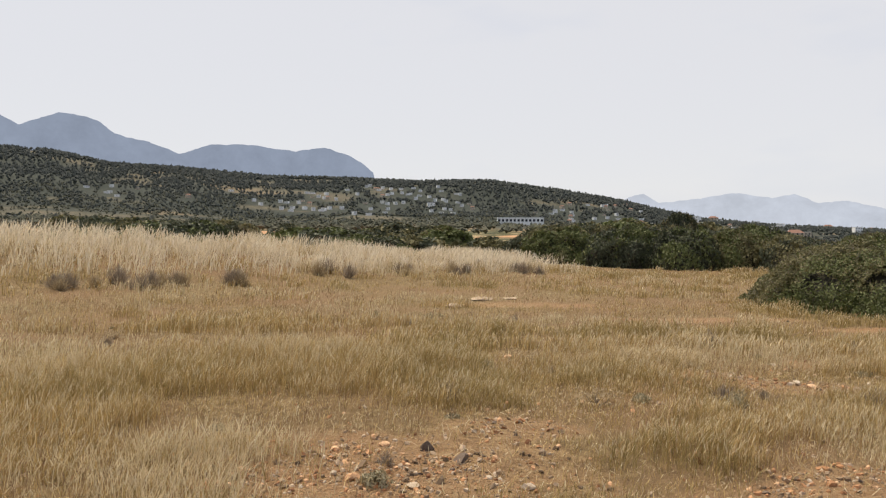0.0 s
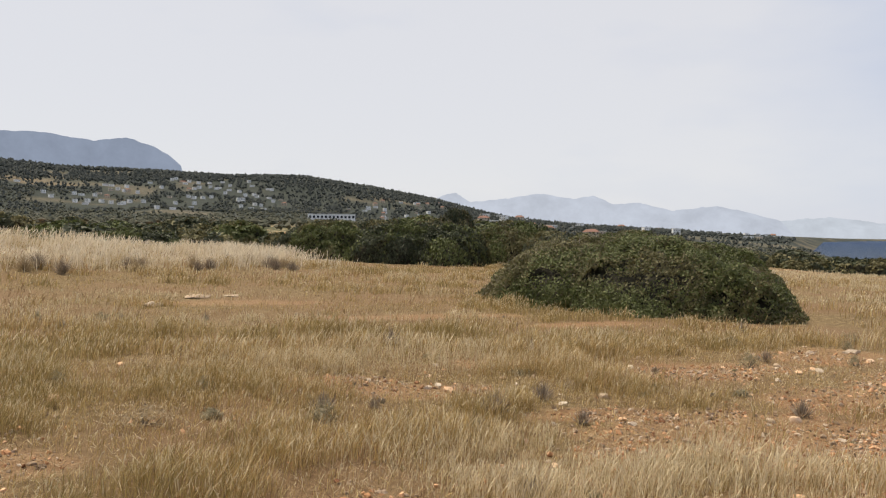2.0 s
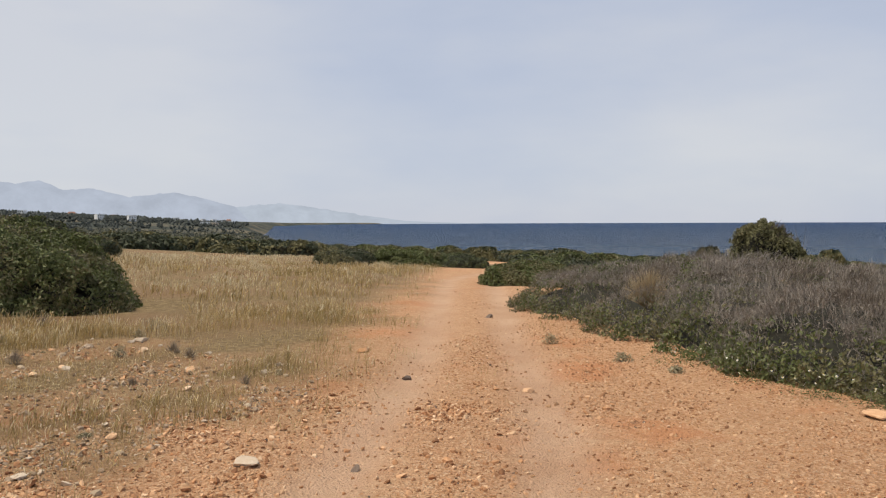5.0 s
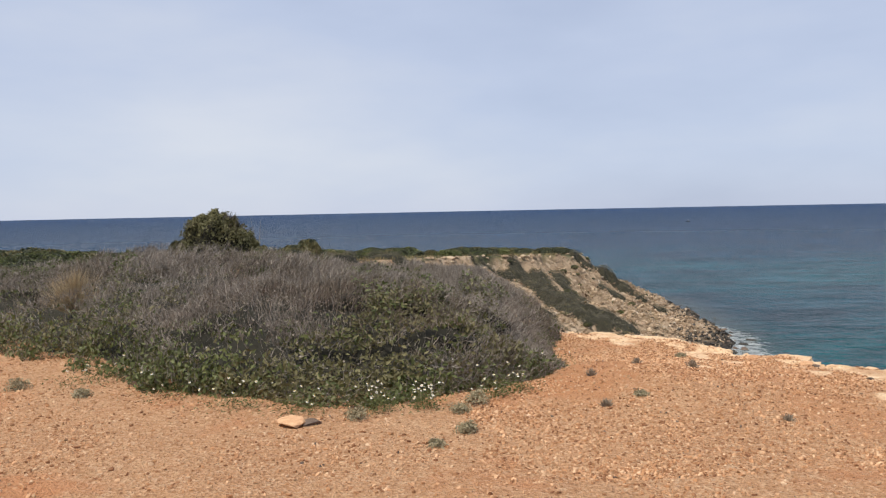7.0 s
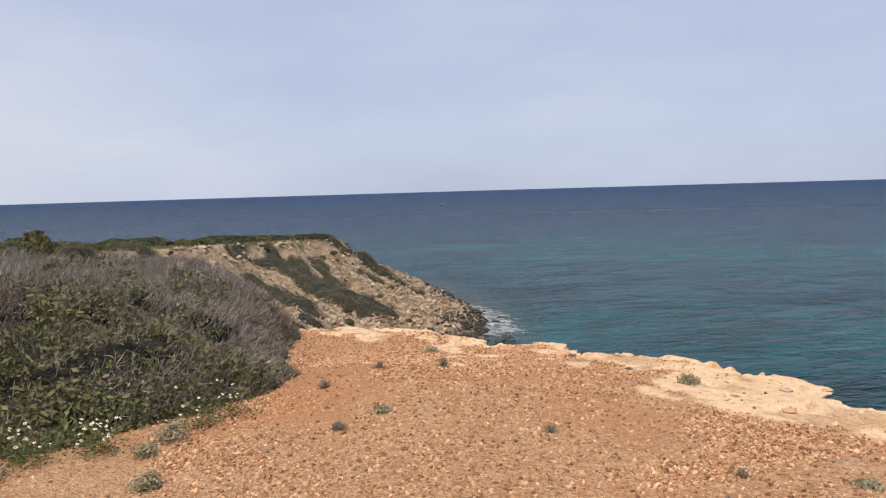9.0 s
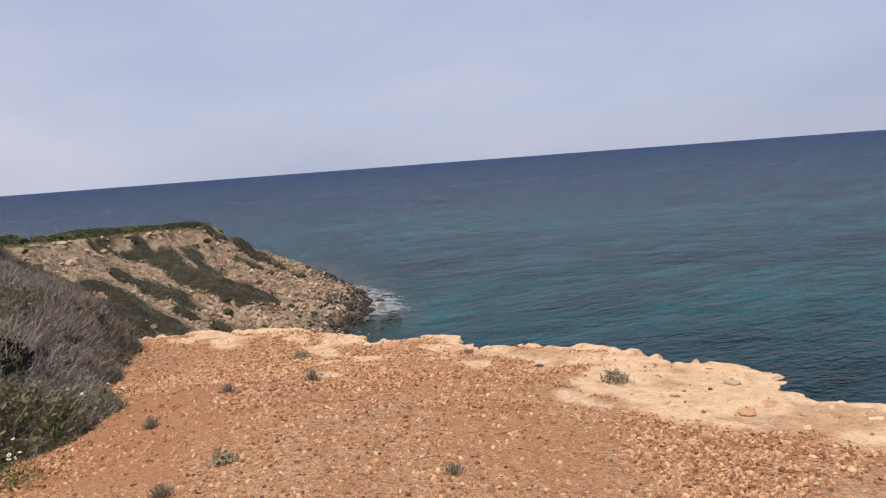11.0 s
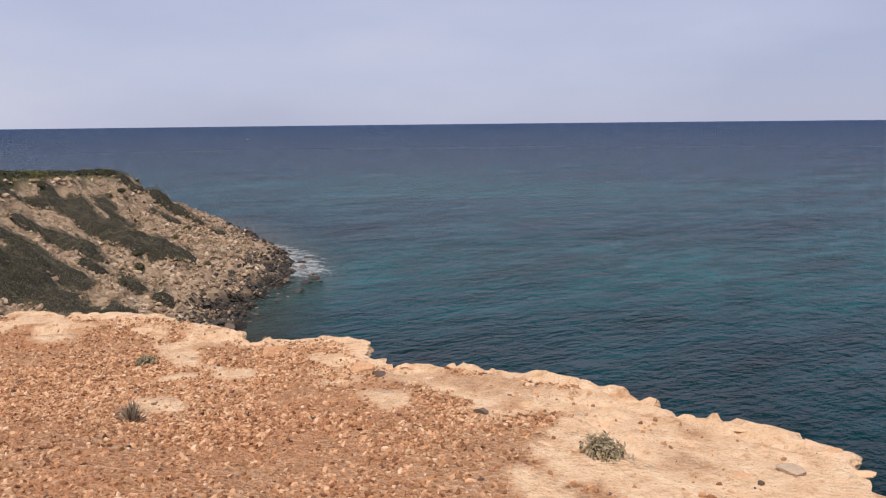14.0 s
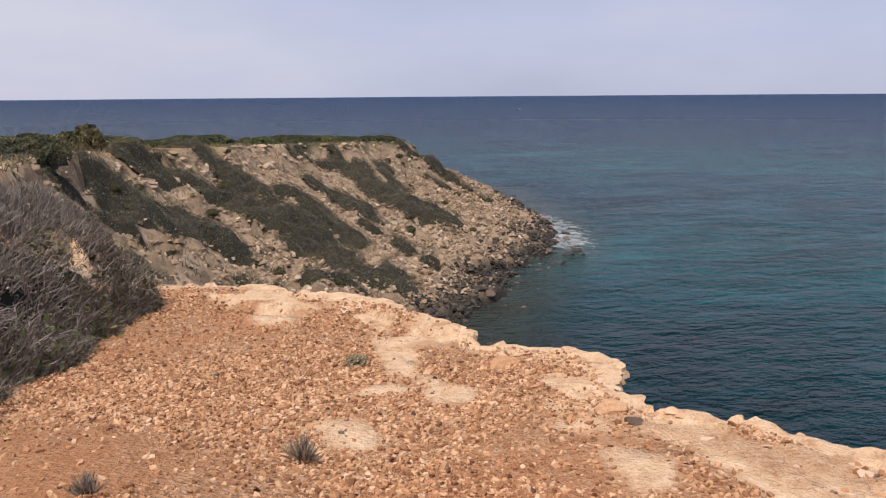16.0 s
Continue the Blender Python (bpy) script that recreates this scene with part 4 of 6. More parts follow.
lobed_bush("thorny_burnet_thicket", "wide low thicket with grey dry twigs over a green leafy skirt", (18.5, 3.0),
           hummocks([(17.6, 2.35, 2.55, 0.95), (20.1, 4.6, 2.6, 1.05), (18.85, 3.45, 2.5, 0.95), (21.4, 6.05, 2.42, 0.95), (22.7, 7.5, 2.4, 0.95), (20.2, 1.7, 2.2, 1.0), (23.2, 4.9, 3.1, 1.1), (18.75, 0.85, 1.2, 0.88), (19.7, 0.6, 1.2, 0.9), (25.4, 7.4, 2.3, 0.9)], 110, 89),
           5, [("leaf", "foliage", 240000, 0.028, (LEAF_GREEN, LEAF_OLIVE), low_green),
               ("twig", "twig_layer", 340000, 0.12, (TWIG_GREY, TWIG_BROWN), high_grey),
               ("leaf", "dry_foliage", 130000, 0.013, (TWIG_GREY, TWIG_BROWN), high_grey)],
           lush=lambda x, y: 1.0 + 2.6 * smooth(0.2, -1.6, y), core=0.62)


def windswept_bush(x, y, z):
    """A small bush, blunt to windward and tailing off to leeward (-y), on a short stem inside the thicket."""
    gq = np.random.default_rng(9)
    top = tagged(new("round_olive_bush"), "small windswept round olive-green bush rising from the thicket", "bush")
    top.location = (x, y, z)
    pieces, core = [], []
    for k, (dy, dz, rx, ry, rz) in enumerate(((0.36, 0.20, 0.42, 0.34, 0.44), (0.12, 0.26, 0.48, 0.36, 0.50), (-0.16, 0.16, 0.46, 0.36, 0.44), (-0.40, 0.04, 0.40, 0.34, 0.36), (-0.60, -0.10, 0.32, 0.30, 0.26), (0.44, -0.02, 0.34, 0.28, 0.30))):
        p, n = dome_points(5200, rx, ry, rz, 40 + k, gq, 0.24)
        low = gq.uniform(0, 1, len(p)) < 0.3
        p[low, 2] *= -0.55
        p = p - n * gq.uniform(0, 0.14, (len(p), 1)) + np.array([0, dy, dz])
        v, f = leaves_at(p, n, 0.026, gq)
        pieces.append((v, f, k % 2))
        v, f = core_dome(rx, ry, rz, 40 + k, 0.74)
        core.append((v + np.array([0, dy, dz]), f, 0))
    v, f, m = merge(pieces)
    part("foliage", np_mesh("foliage", v, f, [LEAF_OLIVE, LEAF_MIX], False, m), top, kind="stuff")
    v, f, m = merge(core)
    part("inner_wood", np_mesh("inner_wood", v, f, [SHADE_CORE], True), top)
    v, f = twigs_at(np.zeros((9, 3)) + np.array([0, 0, -0.95]), unit(gq.normal(size=(9, 3)) * 0.25 + np.array([0, 0, 1.0])), 1.25, 0.03, gq)
    part("trunk", np_mesh("trunk", v, f, [TWIG_BROWN]), top)
    p, n = dome_points(420, 0.5, 0.62, 0.62, 44, gq)
    v, f = twigs_at(p * 0.8 + np.array([0, -0.05, 0.1]), unit(n + np.array([0, -0.3, 0.4])), 0.16, 0.005, gq)
    part("twig_layer", np_mesh("twig_layer", v, f, [TWIG_BROWN]), top, kind="stuff")


LEAF_MIX = leafy("olive_green_leaves", (0.08, 0.074, 0.03), (0.15, 0.14, 0.06), (0.25, 0.23, 0.11), 0.6, 0.2)
windswept_bush(23.85, 4.96, 1.02)

# ---------------------------------------------------------------- shrubs farther off
KINDS, FAR_KINDS = [], []
for k, (rx, ry, h, mats, share) in enumerate(((1.5, 1.3, 1.0, (LEAF_GREEN, LEAF_OLIVE), (0.7, 0.3)), (2.0, 1.3, 1.0, (LEAF_DARK, LEAF_GREEN), (0.6, 0.4)),
                                              (1.2, 1.2, 1.0, (LEAF_OLIVE, LEAF_DARK), (0.6, 0.4)), (2.6, 1.5, 1.0, (LEAF_DARK, LEAF_OLIVE), (0.7, 0.3)))):
    KINDS.append(shrub("shrub", "", rx, ry, h, 20 + k, 20000, 0.045, mats, 900, 0.16))
    FAR_KINDS.append(shrub("shrub", "", rx, ry, h, 20 + k, 3600, 0.12, mats, 300, 0.24))
LABELS = ("dense green evergreen shrub on the dry plain", "dark green wind-shaped shrub on the dry plain",
          "small olive-brown rounded shrub on dry ground", "broad dark evergreen shrub hugging the ground")


def scatter_shrub(k, x, y, size, turn, height=None, group="shrubs of the plain", label=None, sink=0.12):
    height = height or size
    ob = copy_thing((KINDS if math.hypot(x - 10, y - 2) < 62 else FAR_KINDS)[k], Matrix())
    place(ob, x, y, turn, sink * height, (size, size, height))
    return tagged(ob, label or LABELS[k], "shrub", group)


g = np.random.default_rng(31)
# thicket behind the field, beside the large bush
for x, y, s, h, k in ((14.6, 41.5, 1.5, 1.9, 0), (17.2, 39.6, 1.4, 2.1, 1), (19.6, 38.8, 1.4, 2.0, 1), (21.8, 37.6, 1.3, 1.9, 0), (24.2, 36.5, 1.4, 1.9, 3), (27.5, 36, 1.3, 1.9, 0),
                      (16.0, 44.5, 1.5, 2.3, 3), (20.0, 43, 1.6, 2.3, 3), (24.5, 41, 1.6, 2.2, 1), (30.5, 38.5, 1.3, 1.9, 1), (23.0, 45.5, 1.0, 2.9, 2)):
    scatter_shrub(k, x, y, s, g.uniform(0, 360), h)
# on both sides of the track where it bends
for x, y, s, h, k in ((53.5, 34.0, 1.6, 1.25, 0), (51.5, 30.3, 1.7, 1.3, 0), (52.3, 27.6, 1.2, 1.0, 1), (31.0, 13.2, 1.1, 0.85, 0), (33.6, 13.6, 1.2, 0.95, 0), (33.0, 13.2, 1.2, 1.0, 1),
                      (35.5, 10.5, 1.3, 0.8, 1), (38.5, 12.5, 1.2, 0.8, 0), (32.6, 10.6, 0.9, 0.8, 2), (41.0, 9.6, 0.6, 1.6, 2), (46, 17, 1.0, 1.2, 1)):
    scatter_shrub(k, x, y, s, g.uniform(0, 360), h)
# belt of scrub between field and hill
n_belt = 0
while n_belt < 75:
    az, r = g.uniform(-40, 30), 58 + 110 * g.uniform(0, 1) ** 1.3
    x, y = r * math.sin(radians(az)), r * math.cos(radians(az))
    if y - 0.2 * x < 50 or (12.5 < az < 17.5 and r < 90):
        continue
    s = g.uniform(1.2, 2.4) * (0.8 + r / 200)
    scatter_shrub(int(g.choice([0, 1, 1, 3, 3, 2])), x, y, s, g.uniform(0, 360), s * g.uniform(0.8, 1.15))
    n_belt += 1
n_belt = 0
while n_belt < 60:
    az, r = g.uniform(28, 69), g.uniform(78, 185)
    x, y = 6 + r * math.sin(radians(az)), 2 + r * math.cos(radians(az))
    rut_near = min(abs(float(to_line(np.array([x]), np.array([y]), LEFT_RUT)[0][0])), 9)
    if not inside(np.array([x]), np.array([y]), CREST + CLOSE)[0] or rut_near < 5:
        continue
    s = g.uniform(1.0, 2.1)
    scatter_shrub(int(g.choice([0, 1, 3, 3, 2])), x, y, s, g.uniform(0, 360), s * g.uniform(0.75, 1.1))
    n_belt += 1

# ---------------------------------------------------------------- the headland
SLOPE_TWIG = leafy("slope_scrub_twigs", (0.09, 0.075, 0.058), (0.16, 0.138, 0.11), (0.26, 0.23, 0.19), 0.85, 0.1)
LEAF_SLOPE = leafy("slope_scrub_leaves", (0.08, 0.072, 0.05), (0.145, 0.132, 0.092), (0.23, 0.205, 0.15), 0.7, 0.2)
# long wind-combed shrubs on its flank: both ends of each
STREAKS = [((86, 5.6), (90.4, 0.9), 2.0), ((90.4, 0.9), (89.6, -4.4), 2.1), ((69.5, 5.4), (75.8, 1.4), 2.2), ((75.8, 1.4), (75.8, -3.6), 2.3), ((56, 7.3), (63.1, 6.3), 1.5), ((63.1, 6.3), (65.9, 3.9), 1.6),
           ((100.9, 2.1), (97.1, -4.2), 2.2), ((97.1, -4.2), (89, -9.9), 2.2), ((88.8, -4.4), (85, -9.8), 2.9), ((85, -9.8), (80.1, -14.8), 3.1), ((97.9, -8.2), (94, -11.2), 1.7), ((94, -11.2), (88.9, -13.7), 1.7),
           ((106.7, -12.4), (106.9, -15.4), 2.1), ((106.9, -15.4), (100.7, -17.3), 2.1), ((122.6, -19.2), (112, -22.2), 3.0), ((112, -22.2), (104, -25.1), 3.0), ((142.5, -31.8), (138.3, -37.8), 1.9),
           ((115.4, -10.5), (120.5, -15.6), 1.3), ((133.8, -34.3), (131.9, -33.8), 2.0), ((105.9, -27.0), (105, -27.8), 2.0), ((96.7, -15.9), (94.8, -20.2), 1.1), ((72.2, -8.2), (74, -11.8), 1.0), ((136.8, -40.2), (131, -41.5), 1.2),
           ((94.8, -19.1), (89.6, -21.2), 1.0), ((66, -3), (64, -8), 1.2), ((128, -24), (119, -26), 1.6),
           ((38, 3), (43, -3), 1.6), ((46, 4.5), (50, -3), 1.6), ((55, 5.5), (58, -2), 1.4), ((44, 1), (55, -5), 1.3)]
for k, ((ax, ay), (bx, by), wide) in enumerate(STREAKS):
    long = math.hypot(bx - ax, by - ay)
    gg = np.random.default_rng(60 + k)
    count = max(3, int(long / 2.2))
    lobes = []
    for q in np.linspace(0.08, 0.92, count):
        lobes.append((ax + (bx - ax) * q + gg.normal() * 0.4, ay + (by - ay) * q + gg.normal() * 0.4, wide * gg.uniform(0.95, 1.3), gg.uniform(0.75, 1.1) * (0.5 if ax < 62 else 1)))
    lobed_bush("cliff_scrub", "dark wind-combed scrub lying along the rocky slope", ((ax + bx) / 2, (ay + by) / 2), lobes, 60 + k,
               [("leaf", "foliage", int(420 * long * wide), 0.06, (LEAF_SLOPE, LEAF_OLIVE), everywhere(0.3)),
                ("twig", "twig_layer", int(480 * long * wide), 0.30, (LEAF_SLOPE, SLOPE_TWIG), everywhere(0.05))])["group"] = "scrub of the headland slope"

g = np.random.default_rng(33)
done = 0
while done < 85:
    x, y = g.uniform(55, 168), g.uniform(-38, 45)
    d, _ = to_line(np.array([x]), np.array([y]), CREST)
    if not inside(np.array([x]), np.array([y]), CREST + CLOSE)[0] or (d[0] < 2.5 and g.uniform() < 0.6):
        continue
    if math.hypot((x - 126) / 7, (y + 17) / 2.5) < 1 or math.hypot((x - 76) / 6, (y + 11.5) / 4) < 1 or to_line(np.array([x]), np.array([y]), HEADLAND_TRAIL)[0][0] < 2.6:
        continue
    s = g.uniform(0.9, 1.7)
    scatter_shrub(int(g.choice([0, 1, 3, 2])), x, y, s, g.uniform(0, 360), s * g.uniform(0.7, 1.0), "shrubs of the headland")
    done += 1
scatter_shrub(2, 92.0, 9.0, 1.3, 20, 2.2, "shrubs of the headland", "small dark tree standing above the headland scrub")
done = 0
while done < 80:
    x, y = g.uniform(66, 160), g.uniform(-46, 6)
    pt = np.array([x]), np.array([y])
    if inside(*pt, CREST + CLOSE)[0] or not inside(*pt, WATER + CLOSE)[0] or ground_z(x, y) < SEA + 3.0:
        continue
    s = g.uniform(0.2, 0.5)
    scatter_shrub(int(g.choice([0, 2, 2, 2])), x, y, s, g.uniform(0, 360), s * 0.9, "tufts on the headland slope", "small dry shrub rooted among cliff rocks")
    done += 1

# the four first ones stand in the belt too
for k, (x, y) in enumerate(((-20, 66), (-8, 72), (22, 84), (30, 92))):
    place(FAR_KINDS[k], x, y, 40 * k, 0.2, (1.8, 1.8, 1.7))
    tagged(FAR_KINDS[k], LABELS[k], "shrub", "shrubs of the plain")
for k, (x, y) in enumerate(((56, 37), (34, 40), (37, 43), (48, 33))):
    place(KINDS[k], x, y, 70 * k, 0.15, (1.3, 1.3, 1.2))
    tagged(KINDS[k], LABELS[k], "shrub", "shrubs of the plain")

# ---------------------------------------------------------------- stones
def rock_mats():
    out = []
    for name, a, b, c in (("pale_limestone", (0.27, 0.19, 0.125), (0.46, 0.34, 0.235), (0.62, 0.51, 0.39)), ("ochre_stone", (0.20, 0.088, 0.042), (0.50, 0.262, 0.128), (0.78, 0.515, 0.315)),
                          ("dark_stone", (0.07, 0.045, 0.035), (0.14, 0.10, 0.075), (0.24, 0.18, 0.14)), ("tan_scree", (0.13, 0.086, 0.053), (0.31, 0.215, 0.135), (0.52, 0.395, 0.265)), ("ledge_rock", (0.42, 0.25, 0.135), (0.62, 0.40, 0.24), (0.74, 0.53, 0.35)), ("wet_rock", (0.02, 0.018, 0.015), (0.045, 0.038, 0.03), (0.10, 0.085, 0.065))):
        m, n, l, bs = material(name, 0.9 if name != "wet_rock" else 0.55, 0.25)
        geo = n.new("ShaderNodeNewGeometry")
        info = n.new("ShaderNodeObjectInfo")
        t = noise_tex(n, l, 7.0, 6, 0.65)
        f = math_node(n, l, "ADD", math_node(n, l, "MULTIPLY", geo.outputs["Random Per Island"], 0.45),
                      math_node(n, l, "ADD", math_node(n, l, "MULTIPLY", info.outputs["Random"], 0.2), math_node(n, l, "MULTIPLY", t.outputs[0], 0.5)))
        l.new(ramp(n, l, f, [(0.28, a), (0.55, b), (0.85, c)]), bs.inputs["Base Color"])
        bump(n, l, bs, t.outputs[0], 0.5, 0.03)
        out.append(m)
    return out


PALE, OCHRE, DARK, SCREE, LEDGE, WET = rock_mats()
ICO_V, ICO_F = None, None


def ico():
    global ICO_V, ICO_F
    if ICO_V is None:
        bm = bmesh.new()
        bmesh.ops.create_icosphere(bm, subdivisions=1, radius=1.0)
        ICO_V = np.array([v.co[:] for v in bm.verts])
        ICO_F = np.array([[v.index for v in f.verts] for f in bm.faces])
        bm.free()
    return ICO_V, ICO_F


OCT_V = np.array([(1, 0, 0), (0, 1, 0), (-1, 0, 0), (0, -1, 0), (0, 0, 1), (0, 0, -1)], float)
OCT_F = np.array([(0, 1, 4), (1, 2, 4), (2, 3, 4), (3, 0, 4), (1, 0, 5), (2, 1, 5), (3, 2, 5), (0, 3, 5)])
# a broken chip: a five-sided block with an uneven top, open below
CHIP_V = np.array([(math.cos(a) * r, math.sin(a) * r, z) for r, z in ((1.0, -0.35), (0.74, 0.62)) for a in (0.1, 1.5, 2.6, 3.9, 5.1)])
CHIP_F = np.array([q for k in range(5) for q in ((k, (k + 1) % 5, 5 + k), ((k + 1) % 5, 5 + (k + 1) % 5, 5 + k))] + [(5, 6, 7), (5, 7, 8), (5, 8, 9)])


def many_stones(xyz, size, g, coarse=False, flat=0.6):
    V, F = {True: (OCT_V, OCT_F), "chip": (CHIP_V, CHIP_F)}[coarse] if coarse else ico()
    k = len(xyz)
    a = g.uniform(0, 2 * np.pi, k)
    s = size[:, None] * np.stack([g.uniform(0.7, 1.4, k), g.uniform(0.6, 1.1, k), flat * g.uniform(0.6, 1.2, k)], -1)
    v = V[None] * (1 + 0.24 * g.normal(size=(k, len(V), 1)).clip(-1.6, 1.6)) * s[:, None]
    c, sn = np.cos(a)[:, None], np.sin(a)[:, None]
    tilt = 0.35 * g.normal(size=(k, 1))
    x, y, z = v[..., 0] * c - v[..., 1] * sn, v[..., 0] * sn + v[..., 1] * c, v[..., 2] + tilt * v[..., 0]
    v = np.stack([x, y, z], -1) + xyz[:, None]
    f = F[None] + (np.arange(k) * len(V))[:, None, None]
    return v.reshape(-1, 3), f.reshape(-1, 3)


def boulder(name, seed, mat, flat=0.6, cuts=3):
    """A chipped stone of about one metre across, made once and shared."""
    gq = np.random.default_rng(seed)
    bm = bmesh.new()
    bmesh.ops.create_icosphere(bm, subdivisions=cuts, radius=0.5)
    planes = [(unit(gq.normal(size=3)), gq.uniform(0.22, 0.40)) for _ in range(13)]
    for v in bm.verts:
        c = np.array(v.co[:])
        for n, d in planes:
            over = c @ n - d
            if over > 0:
                c = c - n * over
        c = c * (1 + 0.022 * gq.normal())
        v.co = (c[0] * 1.15, c[1] * 0.9, c[2] * flat)
    me = bpy.data.meshes.new(name)
    bm.to_mesh(me)
    bm.free()
    me.materials.append(mat)
    return me


BOULDERS = {m: [boulder("stone", 200 + 10 * k + j, mat, 0.55 + 0.1 * j) for j in range(4)] for k, (m, mat) in enumerate((("pale", PALE), ("ochre", OCHRE), ("dark", DARK), ("wet", WET), ("tan", SCREE)))}


def stone(kind, x, y, size, turn=0.0, name="stone", label="", group="", z=None, j=0, tall=1.0):
    ob = new(name, BOULDERS[kind][j % 4])
    if z is None:
        dc, _ = to_line(np.array([x]), np.array([y]), CREST)
        z = float(stand_z(np.array([x]), np.array([y]))[0]) if dc[0] < 1.8 and x < 22 else float(ground_z(x, y))
    base = z
    ob.location = (x, y, base + 0.12 * size * tall)
    ob.rotation_euler = (0, 0, radians(turn))
    ob.scale = (size, size, size * tall)
    return tagged(ob, label, "stone" if name == "stone" else "rock", group)


# stones that stand out on the field and the track
for kind, x, y, s, tall, label in (("dark", 1.47, 8.40, 0.13, 1.2, "dark brown stone lying on bare gravel"), ("dark", 1.66, 8.15, 0.14, 0.7, "dark grey flat stone on bare gravel"),
                                   ("pale", 1.03, 7.45, 0.11, 0.9, "whitish rounded stone among gravel"), ("pale", 1.25, 7.75, 0.11, 0.9, "small whitish stone among gravel"),
                                   ("ochre", 0.85, 7.9, 0.13, 0.8, "orange-brown stone on bare gravel"), ("pale", 4.5, 21.0, 0.45, 0.5, "flat pale limestone slab in dry grass"),
                                   ("pale", 5.6, 22.8, 0.7, 0.3, "long pale rock outcrop in dry grass"), ("pale", 6.4, 23.0, 0.5, 0.3, "grey-white rock outcrop in dry grass"),
                                   ("ochre", 8.0, 7.84, 0.16, 0.7, "pinkish broken stone by the track"), ("pale", 9.34, 7.8, 0.15, 0.6, "flat pinkish stone at the gravel border"),
                                   ("pale", 14.4, 12.5, 0.28, 0.8, "white stone at the foot of the bush"), ("pale", 13.6, 12.6, 0.17, 0.8, "small white stone in thin grass"),
                                   ("dark", 14.04, 7.55, 0.14, 0.8, "dark small stone in the wheel track"), ("ochre", 14.06, 5.98, 0.15, 0.8, "reddish stone between the wheel tracks"),
                                   ("dark", 19.86, 9.31, 0.18, 0.7, "dark flat stone between the wheel tracks"), ("pale", 10.43, 6.71, 0.30, 0.45, "flat whitish stone beside the track"),
                                   ("dark", 10.83, 5.98, 0.10, 0.8, "small dark stone in the wheel track"), ("ochre", 15.27, 9.0, 0.2, 0.8, "tan stone at the edge of the grass"),
                                   # the dark lump stands in for the shade under the red slab
                                   ("ochre", 14.35, 2.63, 0.34, 0.45, "reddish flat rock slab in the gravel"), ("dark", 14.32, 2.48, 0.24, 0.45, "dark broken rock put in as the red slab's shaded side"),
                                   # the dark stone here stands in for the ledge's shaded undercut
                                   ("ochre", 16.52, -2.93, 0.15, 0.7, "grey weathered rock on the cliff ledge"), ("dark", 16.32, -2.95, 0.10, 0.7, "dark stone on the cliff ledge, put in as undercut shade"),
                                   ("ochre", 17.62, -2.80, 0.22, 0.4, "grey limestone block at the cliff edge"), ("pale", 13.95, -3.5, 0.14, 0.5, "whitish limestone knob at the cliff edge"),
                                   ("ochre", 13.5, -3.1, 0.12, 0.7, "rusty rock lump on the ledge"), ("dark", 15.3, -2.95, 0.09, 0.5, "dark pitted stone on the ledge")):
    stone(kind, x, y, s, 37 * x, "stone", label, tall=tall, j=int(x * 7))


# flat slabs broken along the lip of the ledge
slab_meshes = [boulder("ledge_slab", 260 + j, (LEDGE, LEDGE, LEDGE, OCHRE, OCHRE)[j], 0.34, 2) for j in range(5)]
p_l, u_l = along([p for p in CREST if 12.5 < p[0] < 20.6], 0.02)
g = np.random.default_rng(37)
ledge_ob = bpy.data.objects["clifftop_ledge"]
for k in range(110):
    q = p_l[int(g.integers(len(p_l)))]
    back = g.uniform(0.03, 0.22) if k % 4 else g.uniform(0.3, 0.9)
    x, y = q[0] + g.normal() * 0.05, q[1] + back
    ob = new("ledge_slab", slab_meshes[k % 5])
    s = 0.05 + 0.11 * g.uniform() ** 2
    z = float(stand_z(np.array([x]), np.array([y]))[0])
    ob.matrix_basis = pose(x, y, z - 0.05 * s, g.normal() * 4, g.normal() * 4, g.uniform(0, 360)) @ Matrix.Diagonal((s, s * g.uniform(0.6, 1), s * g.uniform(0.5, 1.1), 1))
    ob.parent = ledge_ob

# ---------------------------------------------------------------- rocks of the headland and the shore
g = np.random.default_rng(41)
done = 0
while done < 100:
    x, y = g.uniform(60, 160), g.uniform(-44, 8)
    pt = np.array([x]), np.array([y])
    dc, _ = to_line(*pt, CREST)
    if not inside(*pt, WATER + CLOSE)[0] or (inside(*pt, CREST + CLOSE)[0] and dc[0] > 2.0):
        continue
    if dc[0] > 5 and g.uniform() < 0.45:
        continue
    s = g.uniform(0.3, 0.75)
    stone("tan" if g.uniform() < 0.75 else "pale", x, y, s, g.uniform(0, 360), "rock", "pale broken limestone block on the headland slope", "rocks of the headland", j=done, tall=g.uniform(0.6, 1.2))
    done += 1
# outcrops along the headland's rim
p_c, u_c = along([p for p in CREST if 68 < p[0] < 140], 0.5)
for done in range(100):
    k = int(g.integers(len(p_c)))
    x, y = p_c[k] + np.array([0.3, -0.95]) * g.uniform(-1.0, 3.5) + g.normal(size=2) * 0.4
    s = g.uniform(0.5, 1.25)
    stone("tan" if g.uniform() < 0.7 else "pale", float(x), float(y), s, g.uniform(0, 360), "rock", "pale limestone outcrop along the headland's rim", "rim rocks of the headland",
          z=float(ground_z(x, y)) - 0.12 * s, j=done, tall=g.uniform(0.6, 1.1))
done = 0
p_w, u_w = along([p for p in WATER if 55 < p[0] < 170], 0.5)
